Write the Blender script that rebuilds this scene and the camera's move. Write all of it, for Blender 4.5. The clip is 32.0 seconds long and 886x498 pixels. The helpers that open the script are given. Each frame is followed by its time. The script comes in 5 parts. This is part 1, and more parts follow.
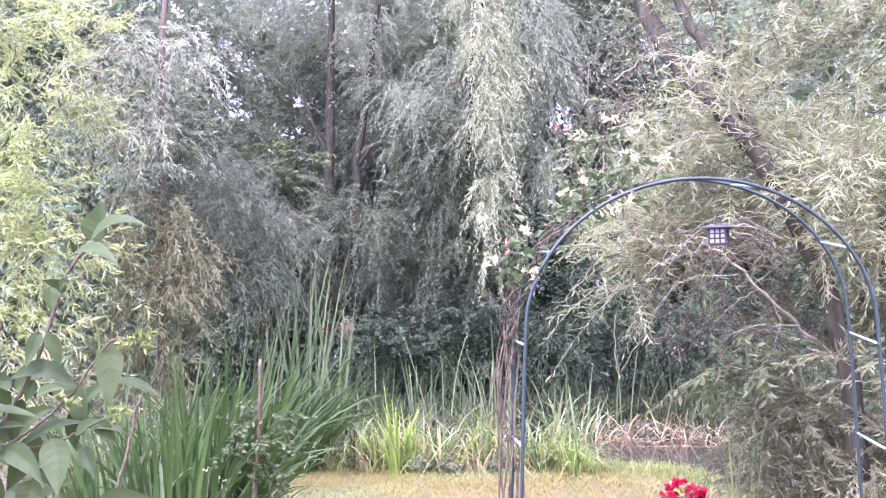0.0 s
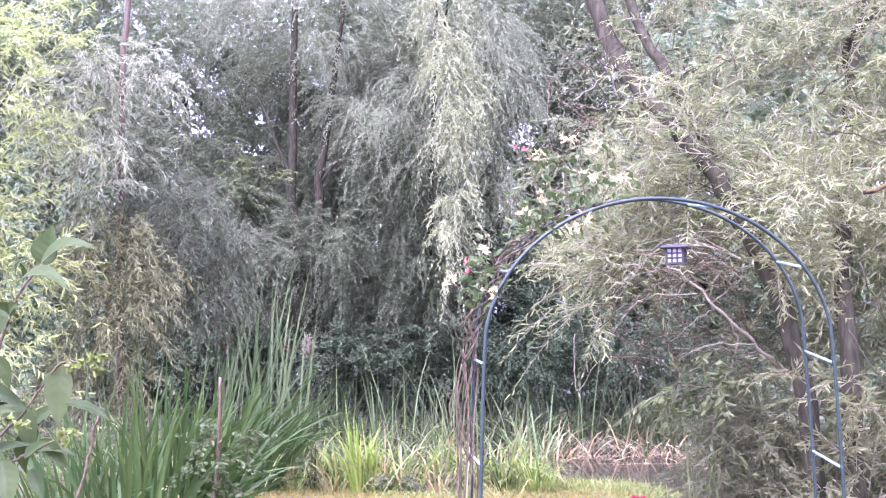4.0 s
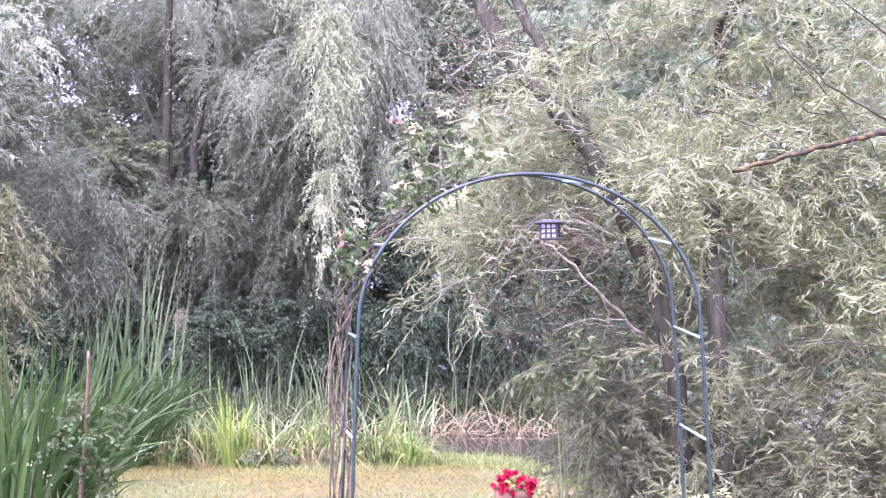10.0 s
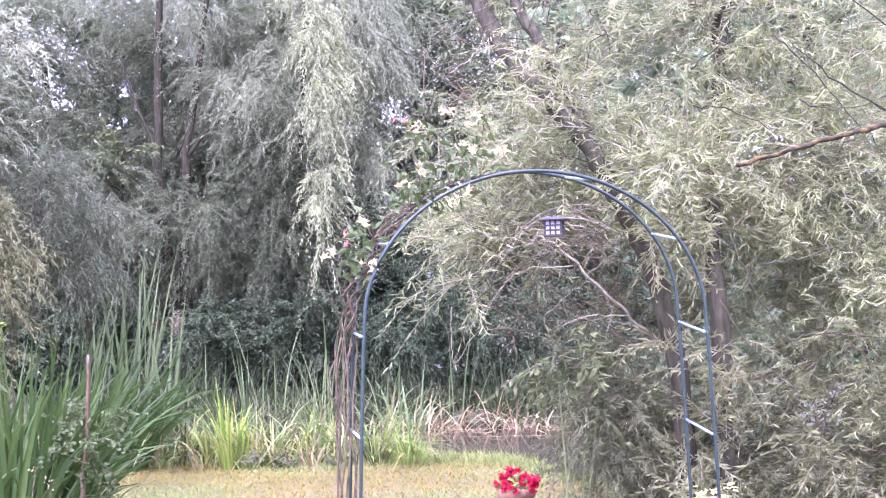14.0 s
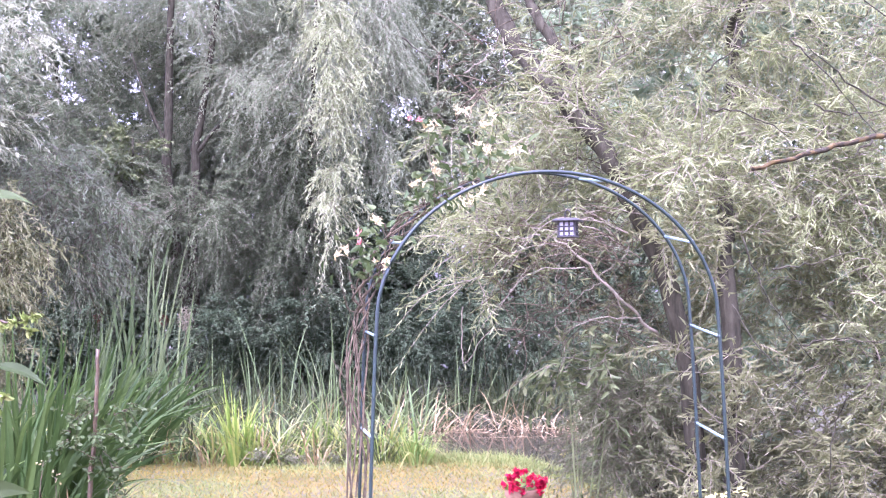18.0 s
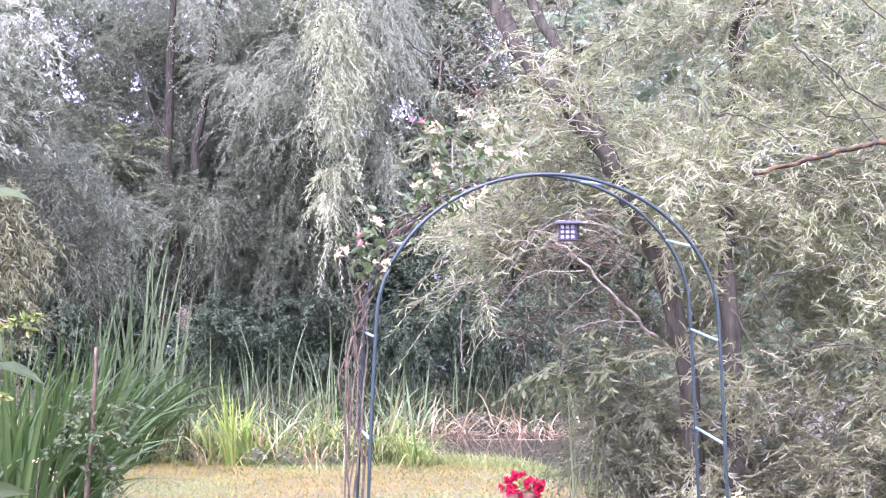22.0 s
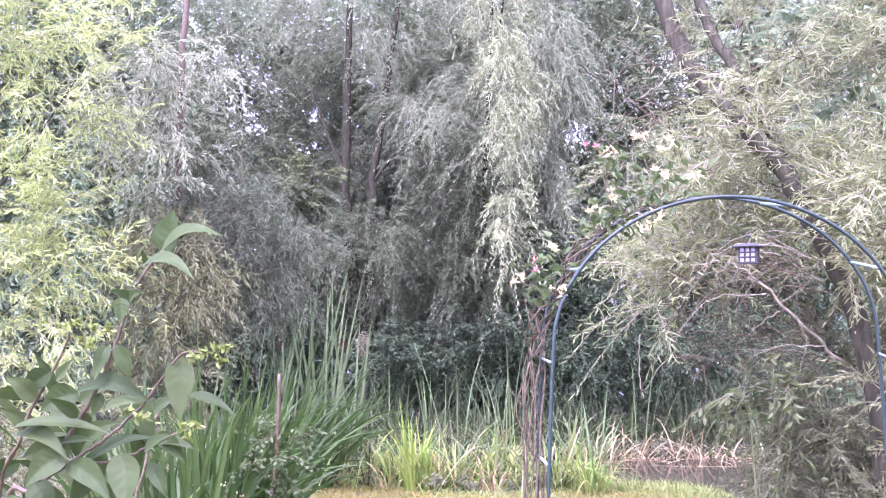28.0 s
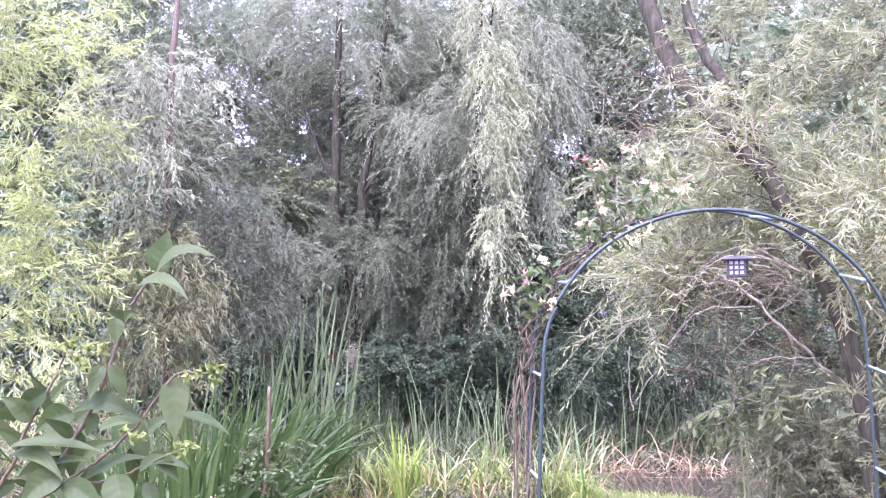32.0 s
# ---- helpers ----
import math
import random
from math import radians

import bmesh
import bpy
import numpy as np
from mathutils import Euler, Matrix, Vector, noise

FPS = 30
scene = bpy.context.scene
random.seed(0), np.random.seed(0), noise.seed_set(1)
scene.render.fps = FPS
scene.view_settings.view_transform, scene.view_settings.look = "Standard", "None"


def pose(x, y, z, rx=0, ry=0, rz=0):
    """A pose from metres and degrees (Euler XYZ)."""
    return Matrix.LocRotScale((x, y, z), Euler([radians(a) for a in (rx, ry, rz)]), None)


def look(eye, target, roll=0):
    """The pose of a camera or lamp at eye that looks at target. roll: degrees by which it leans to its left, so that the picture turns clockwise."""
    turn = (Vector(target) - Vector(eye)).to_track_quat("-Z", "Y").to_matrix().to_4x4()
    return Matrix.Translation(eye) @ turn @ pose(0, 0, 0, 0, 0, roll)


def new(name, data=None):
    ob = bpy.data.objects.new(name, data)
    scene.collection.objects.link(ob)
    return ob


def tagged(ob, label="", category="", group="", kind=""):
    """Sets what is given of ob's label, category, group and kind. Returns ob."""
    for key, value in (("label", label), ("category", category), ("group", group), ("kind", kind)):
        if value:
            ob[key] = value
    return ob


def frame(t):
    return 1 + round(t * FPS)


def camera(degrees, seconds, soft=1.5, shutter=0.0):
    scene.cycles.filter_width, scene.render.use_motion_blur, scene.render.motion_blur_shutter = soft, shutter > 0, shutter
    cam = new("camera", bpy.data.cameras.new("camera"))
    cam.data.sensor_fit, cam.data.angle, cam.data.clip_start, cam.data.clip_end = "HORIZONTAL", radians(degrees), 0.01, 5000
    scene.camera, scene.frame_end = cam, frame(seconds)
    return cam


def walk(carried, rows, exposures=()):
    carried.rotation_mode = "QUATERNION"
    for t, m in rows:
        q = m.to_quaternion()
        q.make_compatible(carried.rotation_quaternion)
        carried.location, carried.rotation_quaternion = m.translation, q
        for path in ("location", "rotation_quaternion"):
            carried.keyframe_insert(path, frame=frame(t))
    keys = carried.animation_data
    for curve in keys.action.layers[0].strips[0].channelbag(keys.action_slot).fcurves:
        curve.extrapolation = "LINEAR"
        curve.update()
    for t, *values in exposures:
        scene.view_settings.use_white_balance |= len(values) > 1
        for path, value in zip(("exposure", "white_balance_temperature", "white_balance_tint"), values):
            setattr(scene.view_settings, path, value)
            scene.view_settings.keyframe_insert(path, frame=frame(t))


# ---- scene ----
cam = camera(36.82, 32.0, soft=1.22)
PATH = [
    # seconds, x, y, z, heading, pitch, lean
    (0.0, 0.071, -0.029, 1.707, -7.635, 2.711, -1.026),
    (0.5, 0.072, -0.029, 1.707, -7.542, 2.580, -1.089),
    (1.0, 0.074, -0.029, 1.707, -7.438, 2.637, -1.095),
    (1.5, 0.075, -0.031, 1.707, -7.386, 2.596, -1.121),
    (2.0, 0.076, -0.033, 1.708, -7.233, 2.816, -1.142),
    (2.5, 0.077, -0.036, 1.709, -7.079, 3.043, -1.102),
    (3.0, 0.078, -0.039, 1.711, -7.006, 3.154, -1.122),
    (3.5, 0.084, -0.043, 1.712, -6.737, 3.286, -1.060),
    (4.0, 0.091, -0.048, 1.713, -6.041, 3.428, -0.970),
    (4.5, 0.095, -0.041, 1.710, -5.298, 3.609, -0.826),
    (6.5, 0.089, -0.015, 1.701, -3.817, 3.001, -0.669),
    (7.0, 0.085, -0.023, 1.702, -3.700, 2.767, -0.721),
    (7.5, 0.087, -0.026, 1.700, -3.637, 2.613, -0.788),
    (8.0, 0.088, -0.029, 1.698, -3.483, 2.387, -0.791),
    (8.5, 0.091, -0.023, 1.702, -2.830, 2.299, -0.769),
    (9.0, 0.095, -0.022, 1.701, -2.133, 2.383, -0.675),
    (9.5, 0.097, -0.021, 1.701, -1.287, 2.322, -0.623),
    (10.0, 0.099, -0.019, 1.702, -0.767, 2.329, -0.586),
    (10.5, 0.095, -0.021, 1.703, -0.572, 2.366, -0.611),
    (11.0, 0.091, -0.023, 1.704, -0.452, 2.362, -0.693),
    (11.5, 0.084, -0.023, 1.703, -0.350, 2.396, -0.756),
    (12.0, 0.077, -0.022, 1.702, -0.231, 2.325, -0.754),
    (12.5, 0.063, -0.014, 1.702, -0.028, 2.271, -0.741),
    (13.0, 0.049, -0.006, 1.701, -0.193, 2.190, -0.978),
    (13.5, 0.041, -0.007, 1.701, -0.266, 2.361, -1.296),
    (14.0, 0.032, -0.008, 1.702, -0.334, 2.268, -1.445),
    (14.5, 0.023, -0.000, 1.700, -0.384, 2.155, -1.559),
    (16.5, 0.007, -0.000, 1.700, -0.715, 2.279, -1.150),
    (17.0, 0.005, -0.002, 1.699, -0.708, 2.306, -0.903),
    (17.5, 0.002, -0.002, 1.699, -0.694, 2.435, -0.676),
    (18.0, -0.001, -0.003, 1.700, -0.593, 2.274, -0.583),
    (18.5, 0.000, -0.002, 1.700, -0.434, 2.172, -0.418),
    (19.0, 0.001, -0.001, 1.699, -0.215, 2.221, -0.234),
    (19.5, 0.001, -0.000, 1.698, -0.127, 2.110, -0.098),
    (20.0, -0.000, 0.000, 1.697, -0.071, 1.984, -0.008),
    (20.5, 0.000, 0.000, 1.700, -0.000, 2.161, -0.003),
    (21.0, -0.002, -0.002, 1.701, 0.043, 2.124, 0.014),
    (21.5, -0.005, 0.005, 1.701, 0.001, 2.084, 0.054),
    (22.0, -0.008, 0.012, 1.702, -0.552, 2.335, 0.014),
    (22.5, -0.012, 0.005, 1.704, -1.638, 2.728, -0.122),
    (23.0, -0.016, 0.004, 1.706, -3.291, 2.882, -0.261),
    (23.5, -0.023, 0.010, 1.703, -4.488, 2.782, -0.379),
    (24.0, -0.039, 0.006, 1.703, -5.420, 2.858, -0.555),
    (24.5, -0.042, 0.004, 1.704, -5.599, 2.907, -0.702),
    (25.0, -0.046, 0.002, 1.705, -5.886, 2.950, -0.644),
    (25.5, -0.035, 0.002, 1.706, -6.223, 3.020, -0.685),
    (26.0, -0.025, 0.001, 1.707, -7.727, 3.135, -0.643),
    (26.5, -0.018, 0.011, 1.704, -8.339, 3.036, -0.608),
    (28.5, -0.010, -0.002, 1.710, -8.029, 3.534, -0.356),
    (29.0, -0.011, -0.011, 1.716, -8.033, 3.585, -0.407),
    (29.5, -0.011, -0.015, 1.714, -7.946, 3.760, -0.421),
    (30.0, -0.012, -0.019, 1.712, -7.873, 3.669, -0.407),
    (30.5, -0.011, -0.015, 1.713, -7.744, 3.660, -0.415),
    (31.0, -0.011, -0.011, 1.713, -7.636, 3.718, -0.377),
    (31.5, -0.012, -0.009, 1.715, -7.607, 3.729, -0.365),
    (32.0, -0.012, -0.008, 1.716, -7.625, 3.900, -0.492),
]

rows = []
for t, x, y, z, heading, pitch, lean in PATH:
    a, b = radians(heading), radians(pitch)
    way = Vector((math.sin(a) * math.cos(b), math.cos(a) * math.cos(b), math.sin(b)))
    rows.append((t, look((x, y, z), Vector((x, y, z)) + way, lean)))
walk(cam, rows, exposures=[(0.0, 3.42, 5215, 61), (32.0, 3.42, 5215, 61)])

# ---- light: a hazy, high sun behind the camera, and the sky ----
SUN_ELEVATION, SUN_AZIMUTH = radians(65), radians(200)
world = bpy.data.worlds.new("sky")
scene.world = world
world.use_nodes = True
wn = world.node_tree.nodes
sky = wn.new("ShaderNodeTexSky")
sky.sky_type, sky.sun_disc = "NISHITA", False
sky.sun_elevation, sky.sun_rotation = SUN_ELEVATION, SUN_AZIMUTH
sky.air_density, sky.dust_density, sky.ozone_density = 1.0, 4.0, 1.0
wn["Background"].inputs["Strength"].default_value = 0.15
haze = wn.new("ShaderNodeHueSaturation")
haze.inputs["Saturation"].default_value = 0.25
world.node_tree.links.new(sky.outputs[0], haze.inputs["Color"])
world.node_tree.links.new(haze.outputs[0], wn["Background"].inputs["Color"])
sun_data = bpy.data.lights.new("sun", "SUN")
sun_data.energy, sun_data.angle, sun_data.color = 0.5, radians(20), (1.0, 0.95, 0.86)
sun = new("sun", sun_data)
sun_from = Vector((math.sin(SUN_AZIMUTH) * math.cos(SUN_ELEVATION), math.cos(SUN_AZIMUTH) * math.cos(SUN_ELEVATION), math.sin(SUN_ELEVATION)))
sun.matrix_world = look(sun_from * 50, (0, 0, 0))


# ---- materials ----
def material(name):
    m = bpy.data.materials.new(name)
    m.use_nodes = True
    return m, m.node_tree.nodes, m.node_tree.links, m.node_tree.nodes["Principled BSDF"]


def leaf_material(name, colours, glow=0.35, rough=0.5, grain=30.0, sheen=0.2):
    """Thin leaves: each leaf takes its own tint between the colours; light also comes through."""
    m, n, l, p = material(name)
    geo, ramp = n.new("ShaderNodeNewGeometry"), n.new("ShaderNodeValToRGB")
    own, tint = n.new("ShaderNodeObjectInfo"), n.new("ShaderNodeMath")
    tint.operation = "ADD"
    l.new(geo.outputs["Random Per Island"], tint.inputs[0])
    l.new(own.outputs["Random"], tint.inputs[1])
    wrap = n.new("ShaderNodeMath")
    wrap.operation = "FRACT"
    l.new(tint.outputs[0], wrap.inputs[0])
    l.new(wrap.outputs[0], ramp.inputs[0])
    e = ramp.color_ramp.elements
    e[0].color, e[1].color = (*colours[0], 1), (*colours[-1], 1)
    for i, c in enumerate(colours[1:-1]):
        e.new((i + 1) / (len(colours) - 1)).color = (*c, 1)
    pos, nz = n.new("ShaderNodeTexCoord"), n.new("ShaderNodeTexNoise")
    nz.inputs["Scale"].default_value, nz.inputs["Detail"].default_value = grain, 3
    l.new(pos.outputs["Object"], nz.inputs["Vector"])
    big = n.new("ShaderNodeTexNoise")
    big.inputs["Scale"].default_value = 1.3
    l.new(pos.outputs["Object"], big.inputs["Vector"])
    both = n.new("ShaderNodeMath")
    both.operation = "MULTIPLY_ADD"
    l.new(nz.outputs[0], both.inputs[0])
    both.inputs[1].default_value = 0.5
    l.new(big.outputs[0], both.inputs[2])
    mix = n.new("ShaderNodeHueSaturation")
    span = n.new("ShaderNodeMapRange")
    span.inputs["From Min"].default_value, span.inputs["From Max"].default_value = 0.45, 1.05
    span.inputs["To Min"].default_value, span.inputs["To Max"].default_value = 0.8, 1.2
    l.new(both.outputs[0], span.inputs[0])
    l.new(span.outputs[0], mix.inputs["Value"])
    l.new(ramp.outputs[0], mix.inputs["Color"])
    l.new(mix.outputs[0], p.inputs["Base Color"])
    p.inputs["Roughness"].default_value = rough
    p.inputs["Specular IOR Level"].default_value = sheen
    tr, add = n.new("ShaderNodeBsdfTranslucent"), n.new("ShaderNodeMixShader")
    l.new(mix.outputs[0], tr.inputs["Color"])
    add.inputs[0].default_value = glow
    l.new(p.outputs[0], add.inputs[1])
    l.new(tr.outputs[0], add.inputs[2])
    l.new(add.outputs[0], n["Material Output"].inputs["Surface"])
    return m


def plain_material(name, dark, light, scale=12.0, rough=0.8, metal=0.0, bump=0.3, stretch=(1, 1, 1), detail=6, low=0.3, high=0.7):
    """Two-tone surface with fine relief; stretch runs the grain along an axis."""
    m, n, l, p = material(name)
    pos, mp, nz, ramp, bp = (n.new("ShaderNode" + k) for k in ("TexCoord", "Mapping", "TexNoise", "ValToRGB", "Bump"))
    mp.inputs["Scale"].default_value = stretch
    l.new(pos.outputs["Object"], mp.inputs[0])
    l.new(mp.outputs[0], nz.inputs["Vector"])
    nz.inputs["Scale"].default_value, nz.inputs["Detail"].default_value = scale, detail
    ramp.color_ramp.elements[0].position, ramp.color_ramp.elements[1].position = low, high
    ramp.color_ramp.elements[0].color, ramp.color_ramp.elements[1].color = (*dark, 1), (*light, 1)
    l.new(nz.outputs[0], ramp.inputs[0])
    l.new(ramp.outputs[0], p.inputs["Base Color"])
    l.new(nz.outputs[0], bp.inputs["Height"])
    bp.inputs["Strength"].default_value = bump
    bp.inputs["Distance"].default_value = 0.02
    l.new(bp.outputs[0], p.inputs["Normal"])
    p.inputs["Roughness"].default_value, p.inputs["Metallic"].default_value = rough, metal
    p.inputs["Specular IOR Level"].default_value = 0.15 if rough >= 0.8 else 0.5
    return m


SILVER = leaf_material("silver_willow_leaf", [(0.147, 0.174, 0.066), (0.189, 0.220, 0.087), (0.239, 0.267, 0.122), (0.276, 0.306, 0.149), (0.211, 0.240, 0.081)], 0.42, 0.5, 30.0, 0.2)
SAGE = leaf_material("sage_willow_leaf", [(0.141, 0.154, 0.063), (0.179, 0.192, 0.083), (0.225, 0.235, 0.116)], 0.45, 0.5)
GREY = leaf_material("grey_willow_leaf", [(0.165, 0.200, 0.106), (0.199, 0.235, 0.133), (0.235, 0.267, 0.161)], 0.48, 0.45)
PALE = leaf_material("pale_willow_leaf", [(0.186, 0.213, 0.114), (0.233, 0.261, 0.149), (0.297, 0.321, 0.201)], 0.40, 0.45)
YELLOW = leaf_material("yellow_willow_leaf", [(0.204, 0.263, 0.072), (0.274, 0.327, 0.093), (0.354, 0.395, 0.137), (0.228, 0.289, 0.111)], 0.45, 0.45)
CURTAIN = leaf_material("hanging_willow_leaf", [(0.225, 0.258, 0.121), (0.269, 0.303, 0.150), (0.331, 0.360, 0.202)], 0.40, 0.45)
# silver sapling's rear boughs: dimness among the trees is put into this leaf tone
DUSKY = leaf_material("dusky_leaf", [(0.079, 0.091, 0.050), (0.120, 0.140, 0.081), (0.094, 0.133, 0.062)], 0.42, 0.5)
DARK = leaf_material("dark_leaf", [(0.119, 0.168, 0.086), (0.175, 0.231, 0.126), (0.231, 0.280, 0.161)], 0.5, 0.65, 30.0, 0.08)
HONEY = leaf_material("honeysuckle_leaf", [(0.038, 0.064, 0.018), (0.061, 0.092, 0.028), (0.087, 0.115, 0.041)], 0.35, 0.5)
SPRIG = leaf_material("pale_sprig_leaf", [(0.081, 0.109, 0.037), (0.115, 0.144, 0.055), (0.161, 0.179, 0.078)], 0.38, 0.5)
# leaf colour darkened so the far-bank bushes look deep in shade
SHADE_LEAF = leaf_material("shade_dark_waterside_leaf", [(0.055, 0.084, 0.042), (0.085, 0.120, 0.063), (0.122, 0.156, 0.085)], 0.5, 0.7, 30.0, 0.05)
# darker copy of the grey willow leaf, with the crown's shade in its colour
GREY_SHADED = leaf_material("shaded_willow_leaf", [(0.085, 0.111, 0.054), (0.114, 0.143, 0.075), (0.146, 0.171, 0.096)], 0.5, 0.7, 30.0, 0.05)
PALEREED = leaf_material("bulrush_leaf", [(0.091, 0.143, 0.050), (0.134, 0.186, 0.073), (0.194, 0.245, 0.103)], 0.30, 0.5, 20)
OLIVE = leaf_material("olive_shrub_leaf", [(0.107, 0.128, 0.052), (0.134, 0.155, 0.069), (0.166, 0.181, 0.090), (0.137, 0.132, 0.069)], 0.42, 0.5)
FRESH = leaf_material("fresh_leaf", [(0.16, 0.26, 0.05), (0.24, 0.34, 0.08), (0.30, 0.38, 0.12)], 0.40, 0.45)
SHRUB = leaf_material("shrub_leaf", [(0.028, 0.047, 0.011), (0.041, 0.065, 0.015), (0.061, 0.084, 0.025)], 0.34, 0.58, 60, 0.18)
FLAG = leaf_material("flag_leaf", [(0.031, 0.065, 0.014), (0.043, 0.079, 0.018), (0.065, 0.106, 0.024)], 0.40, 0.5, 20, 0.22)
# reed green lowered so the far bank carries the trees' shade
REED = leaf_material("reed_leaf", [(0.039, 0.057, 0.023), (0.058, 0.077, 0.030), (0.091, 0.103, 0.043)], 0.42, 0.45, 20)
SEDGE = leaf_material("sedge_leaf", [(0.106, 0.185, 0.035), (0.153, 0.235, 0.044), (0.221, 0.274, 0.061), (0.315, 0.299, 0.096)], 0.45, 0.45, 20)
ARCHING = leaf_material("arching_sedge_leaf", [(0.10, 0.15, 0.045), (0.16, 0.205, 0.07), (0.25, 0.27, 0.12)], 0.35, 0.45, 20)
GOLD = leaf_material("golden_sedge_leaf", [(0.144, 0.237, 0.036), (0.232, 0.314, 0.054), (0.336, 0.351, 0.084)], 0.40, 0.45, 20)
STRAW = leaf_material("dead_reed", [(0.162, 0.114, 0.048), (0.247, 0.185, 0.084), (0.342, 0.275, 0.140)], 0.15, 0.7, 20)
DEADREED = leaf_material("bleached_reed", [(0.213, 0.157, 0.077), (0.312, 0.245, 0.128), (0.410, 0.350, 0.192)], 0.2, 0.7, 20)
LAWN = leaf_material("lawn_blade", [(0.131, 0.155, 0.027), (0.175, 0.168, 0.034), (0.222, 0.177, 0.043), (0.265, 0.196, 0.058)], 0.5, 0.6, 20)
VERGE = leaf_material("verge_blade", [(0.130, 0.180, 0.046), (0.176, 0.216, 0.058), (0.222, 0.227, 0.076)], 0.45, 0.5, 20)
CREAM = leaf_material("cream_petal", [(0.486, 0.405, 0.171), (0.576, 0.531, 0.297), (0.540, 0.432, 0.252)], 0.35, 0.5, 40)
ROSE = leaf_material("rose_petal", [(0.42, 0.10, 0.10), (0.55, 0.19, 0.17), (0.66, 0.36, 0.28)], 0.30, 0.5, 40)
RED = leaf_material("red_petal", [(0.394, 0.006, 0.036), (0.508, 0.012, 0.052), (0.590, 0.040, 0.080)], 0.25, 0.5, 40)
BUD = leaf_material("seed_capsule", [(0.125, 0.176, 0.035), (0.187, 0.242, 0.052), (0.156, 0.167, 0.049)], 0.25, 0.55, 40)
FLUFF = leaf_material("seed_fluff", [(0.184, 0.170, 0.103), (0.261, 0.246, 0.156), (0.212, 0.189, 0.122)], 0.35, 0.8, 40)
RUST = leaf_material("rust_seed", [(0.049, 0.021, 0.011), (0.071, 0.032, 0.015), (0.097, 0.054, 0.022)], 0.2, 0.7, 40)
LEMON = leaf_material("lemon_leaf", [(0.50, 0.52, 0.12), (0.62, 0.60, 0.22), (0.44, 0.50, 0.14)], 0.35, 0.5, 40)

BARK = plain_material("willow_bark", (0.024, 0.023, 0.013), (0.062, 0.058, 0.035), 12, 0.9, 0, 0.9, (3, 3, 0.7))
TWIG = plain_material("bare_twig", (0.12, 0.108, 0.072), (0.28, 0.25, 0.175), 20, 0.8, 0, 0.4)
REDSTEM = plain_material("red_stem", (0.038, 0.026, 0.009), (0.085, 0.056, 0.022), 40, 0.55, 0, 0.3)
LICHEN = plain_material("orange_lichen_bark", (0.03, 0.026, 0.016), (0.085, 0.06, 0.022), 26, 0.9, 0, 1.0, (1, 1, 1), 8, 0.47, 0.6)
VINE = plain_material("vine_bark", (0.036, 0.029, 0.016), (0.12, 0.098, 0.058), 30, 0.85, 0, 0.5)
STEEL = plain_material("green_coated_steel", (0.0045, 0.0135, 0.0105), (0.0095, 0.026, 0.02), 30, 0.42, 0.0, 0.05)
RUNG = plain_material("worn_green_steel", (0.10, 0.18, 0.18), (0.26, 0.36, 0.36), 60, 0.35, 0.0, 0.1)
LANTERN = plain_material("dark_metal", (0.010, 0.0095, 0.0085), (0.024, 0.023, 0.021), 50, 0.6, 0.0, 0.1)
FROST = plain_material("frosted_pane", (0.30, 0.29, 0.34), (0.40, 0.38, 0.44), 30, 0.35, 0, 0.02)
CLAY = plain_material("terracotta", (0.17, 0.095, 0.055), (0.26, 0.155, 0.095), 14, 0.85, 0, 0.2)
SOIL = plain_material("soil", (0.03, 0.022, 0.016), (0.08, 0.06, 0.045), 18, 0.95, 0, 0.8)
WIRE = plain_material("wire", (0.05, 0.05, 0.05), (0.1, 0.1, 0.1), 50, 0.5, 0.8, 0.05)


def ground_material():
    """Dry summer lawn: straw and green in patches, towards the wood bare earth with shade in its colour."""
    m, n, l, p = material("dry_lawn_ground")
    pos = n.new("ShaderNodeTexCoord")
    big, fine, ramp, bp, mix = (n.new("ShaderNode" + k) for k in ("TexNoise", "TexNoise", "ValToRGB", "Bump", "MixRGB"))
    big.inputs["Scale"].default_value, fine.inputs["Scale"].default_value = 1.1, 45
    for q in (big, fine):
        l.new(pos.outputs["Object"], q.inputs["Vector"])
        q.inputs["Detail"].default_value = 6
    e = ramp.color_ramp.elements
    e[0].position, e[0].color, e[1].position, e[1].color = 0.3, (0.052, 0.062, 0.018, 1), 0.68, (0.095, 0.074, 0.03, 1)
    l.new(big.outputs[0], ramp.inputs[0])
    mix.blend_type = "OVERLAY"
    mix.inputs[0].default_value = 0.2
    l.new(ramp.outputs[0], mix.inputs[1])
    l.new(fine.outputs[0], mix.inputs[2])
    # beyond the lawn the earth colour is darkened to hold the wood's shade
    shaded_earth, xyz, edge, wob = (n.new("ShaderNode" + k) for k in ("MixRGB", "SeparateXYZ", "MapRange", "Math"))
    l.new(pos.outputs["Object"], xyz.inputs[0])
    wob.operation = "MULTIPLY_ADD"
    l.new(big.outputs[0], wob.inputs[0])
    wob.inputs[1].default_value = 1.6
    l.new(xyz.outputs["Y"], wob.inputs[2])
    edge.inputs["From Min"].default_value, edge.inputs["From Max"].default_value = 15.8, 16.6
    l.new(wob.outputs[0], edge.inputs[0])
    l.new(edge.outputs[0], shaded_earth.inputs[0])
    l.new(mix.outputs[0], shaded_earth.inputs[1])
    shaded_earth.inputs[2].default_value = (0.042, 0.044, 0.022, 1)
    l.new(shaded_earth.outputs[0], p.inputs["Base Color"])
    l.new(fine.outputs[0], bp.inputs["Height"])
    bp.inputs["Strength"].default_value = 0.6
    l.new(bp.outputs[0], p.inputs["Normal"])
    p.inputs["Roughness"].default_value = 0.95
    return m


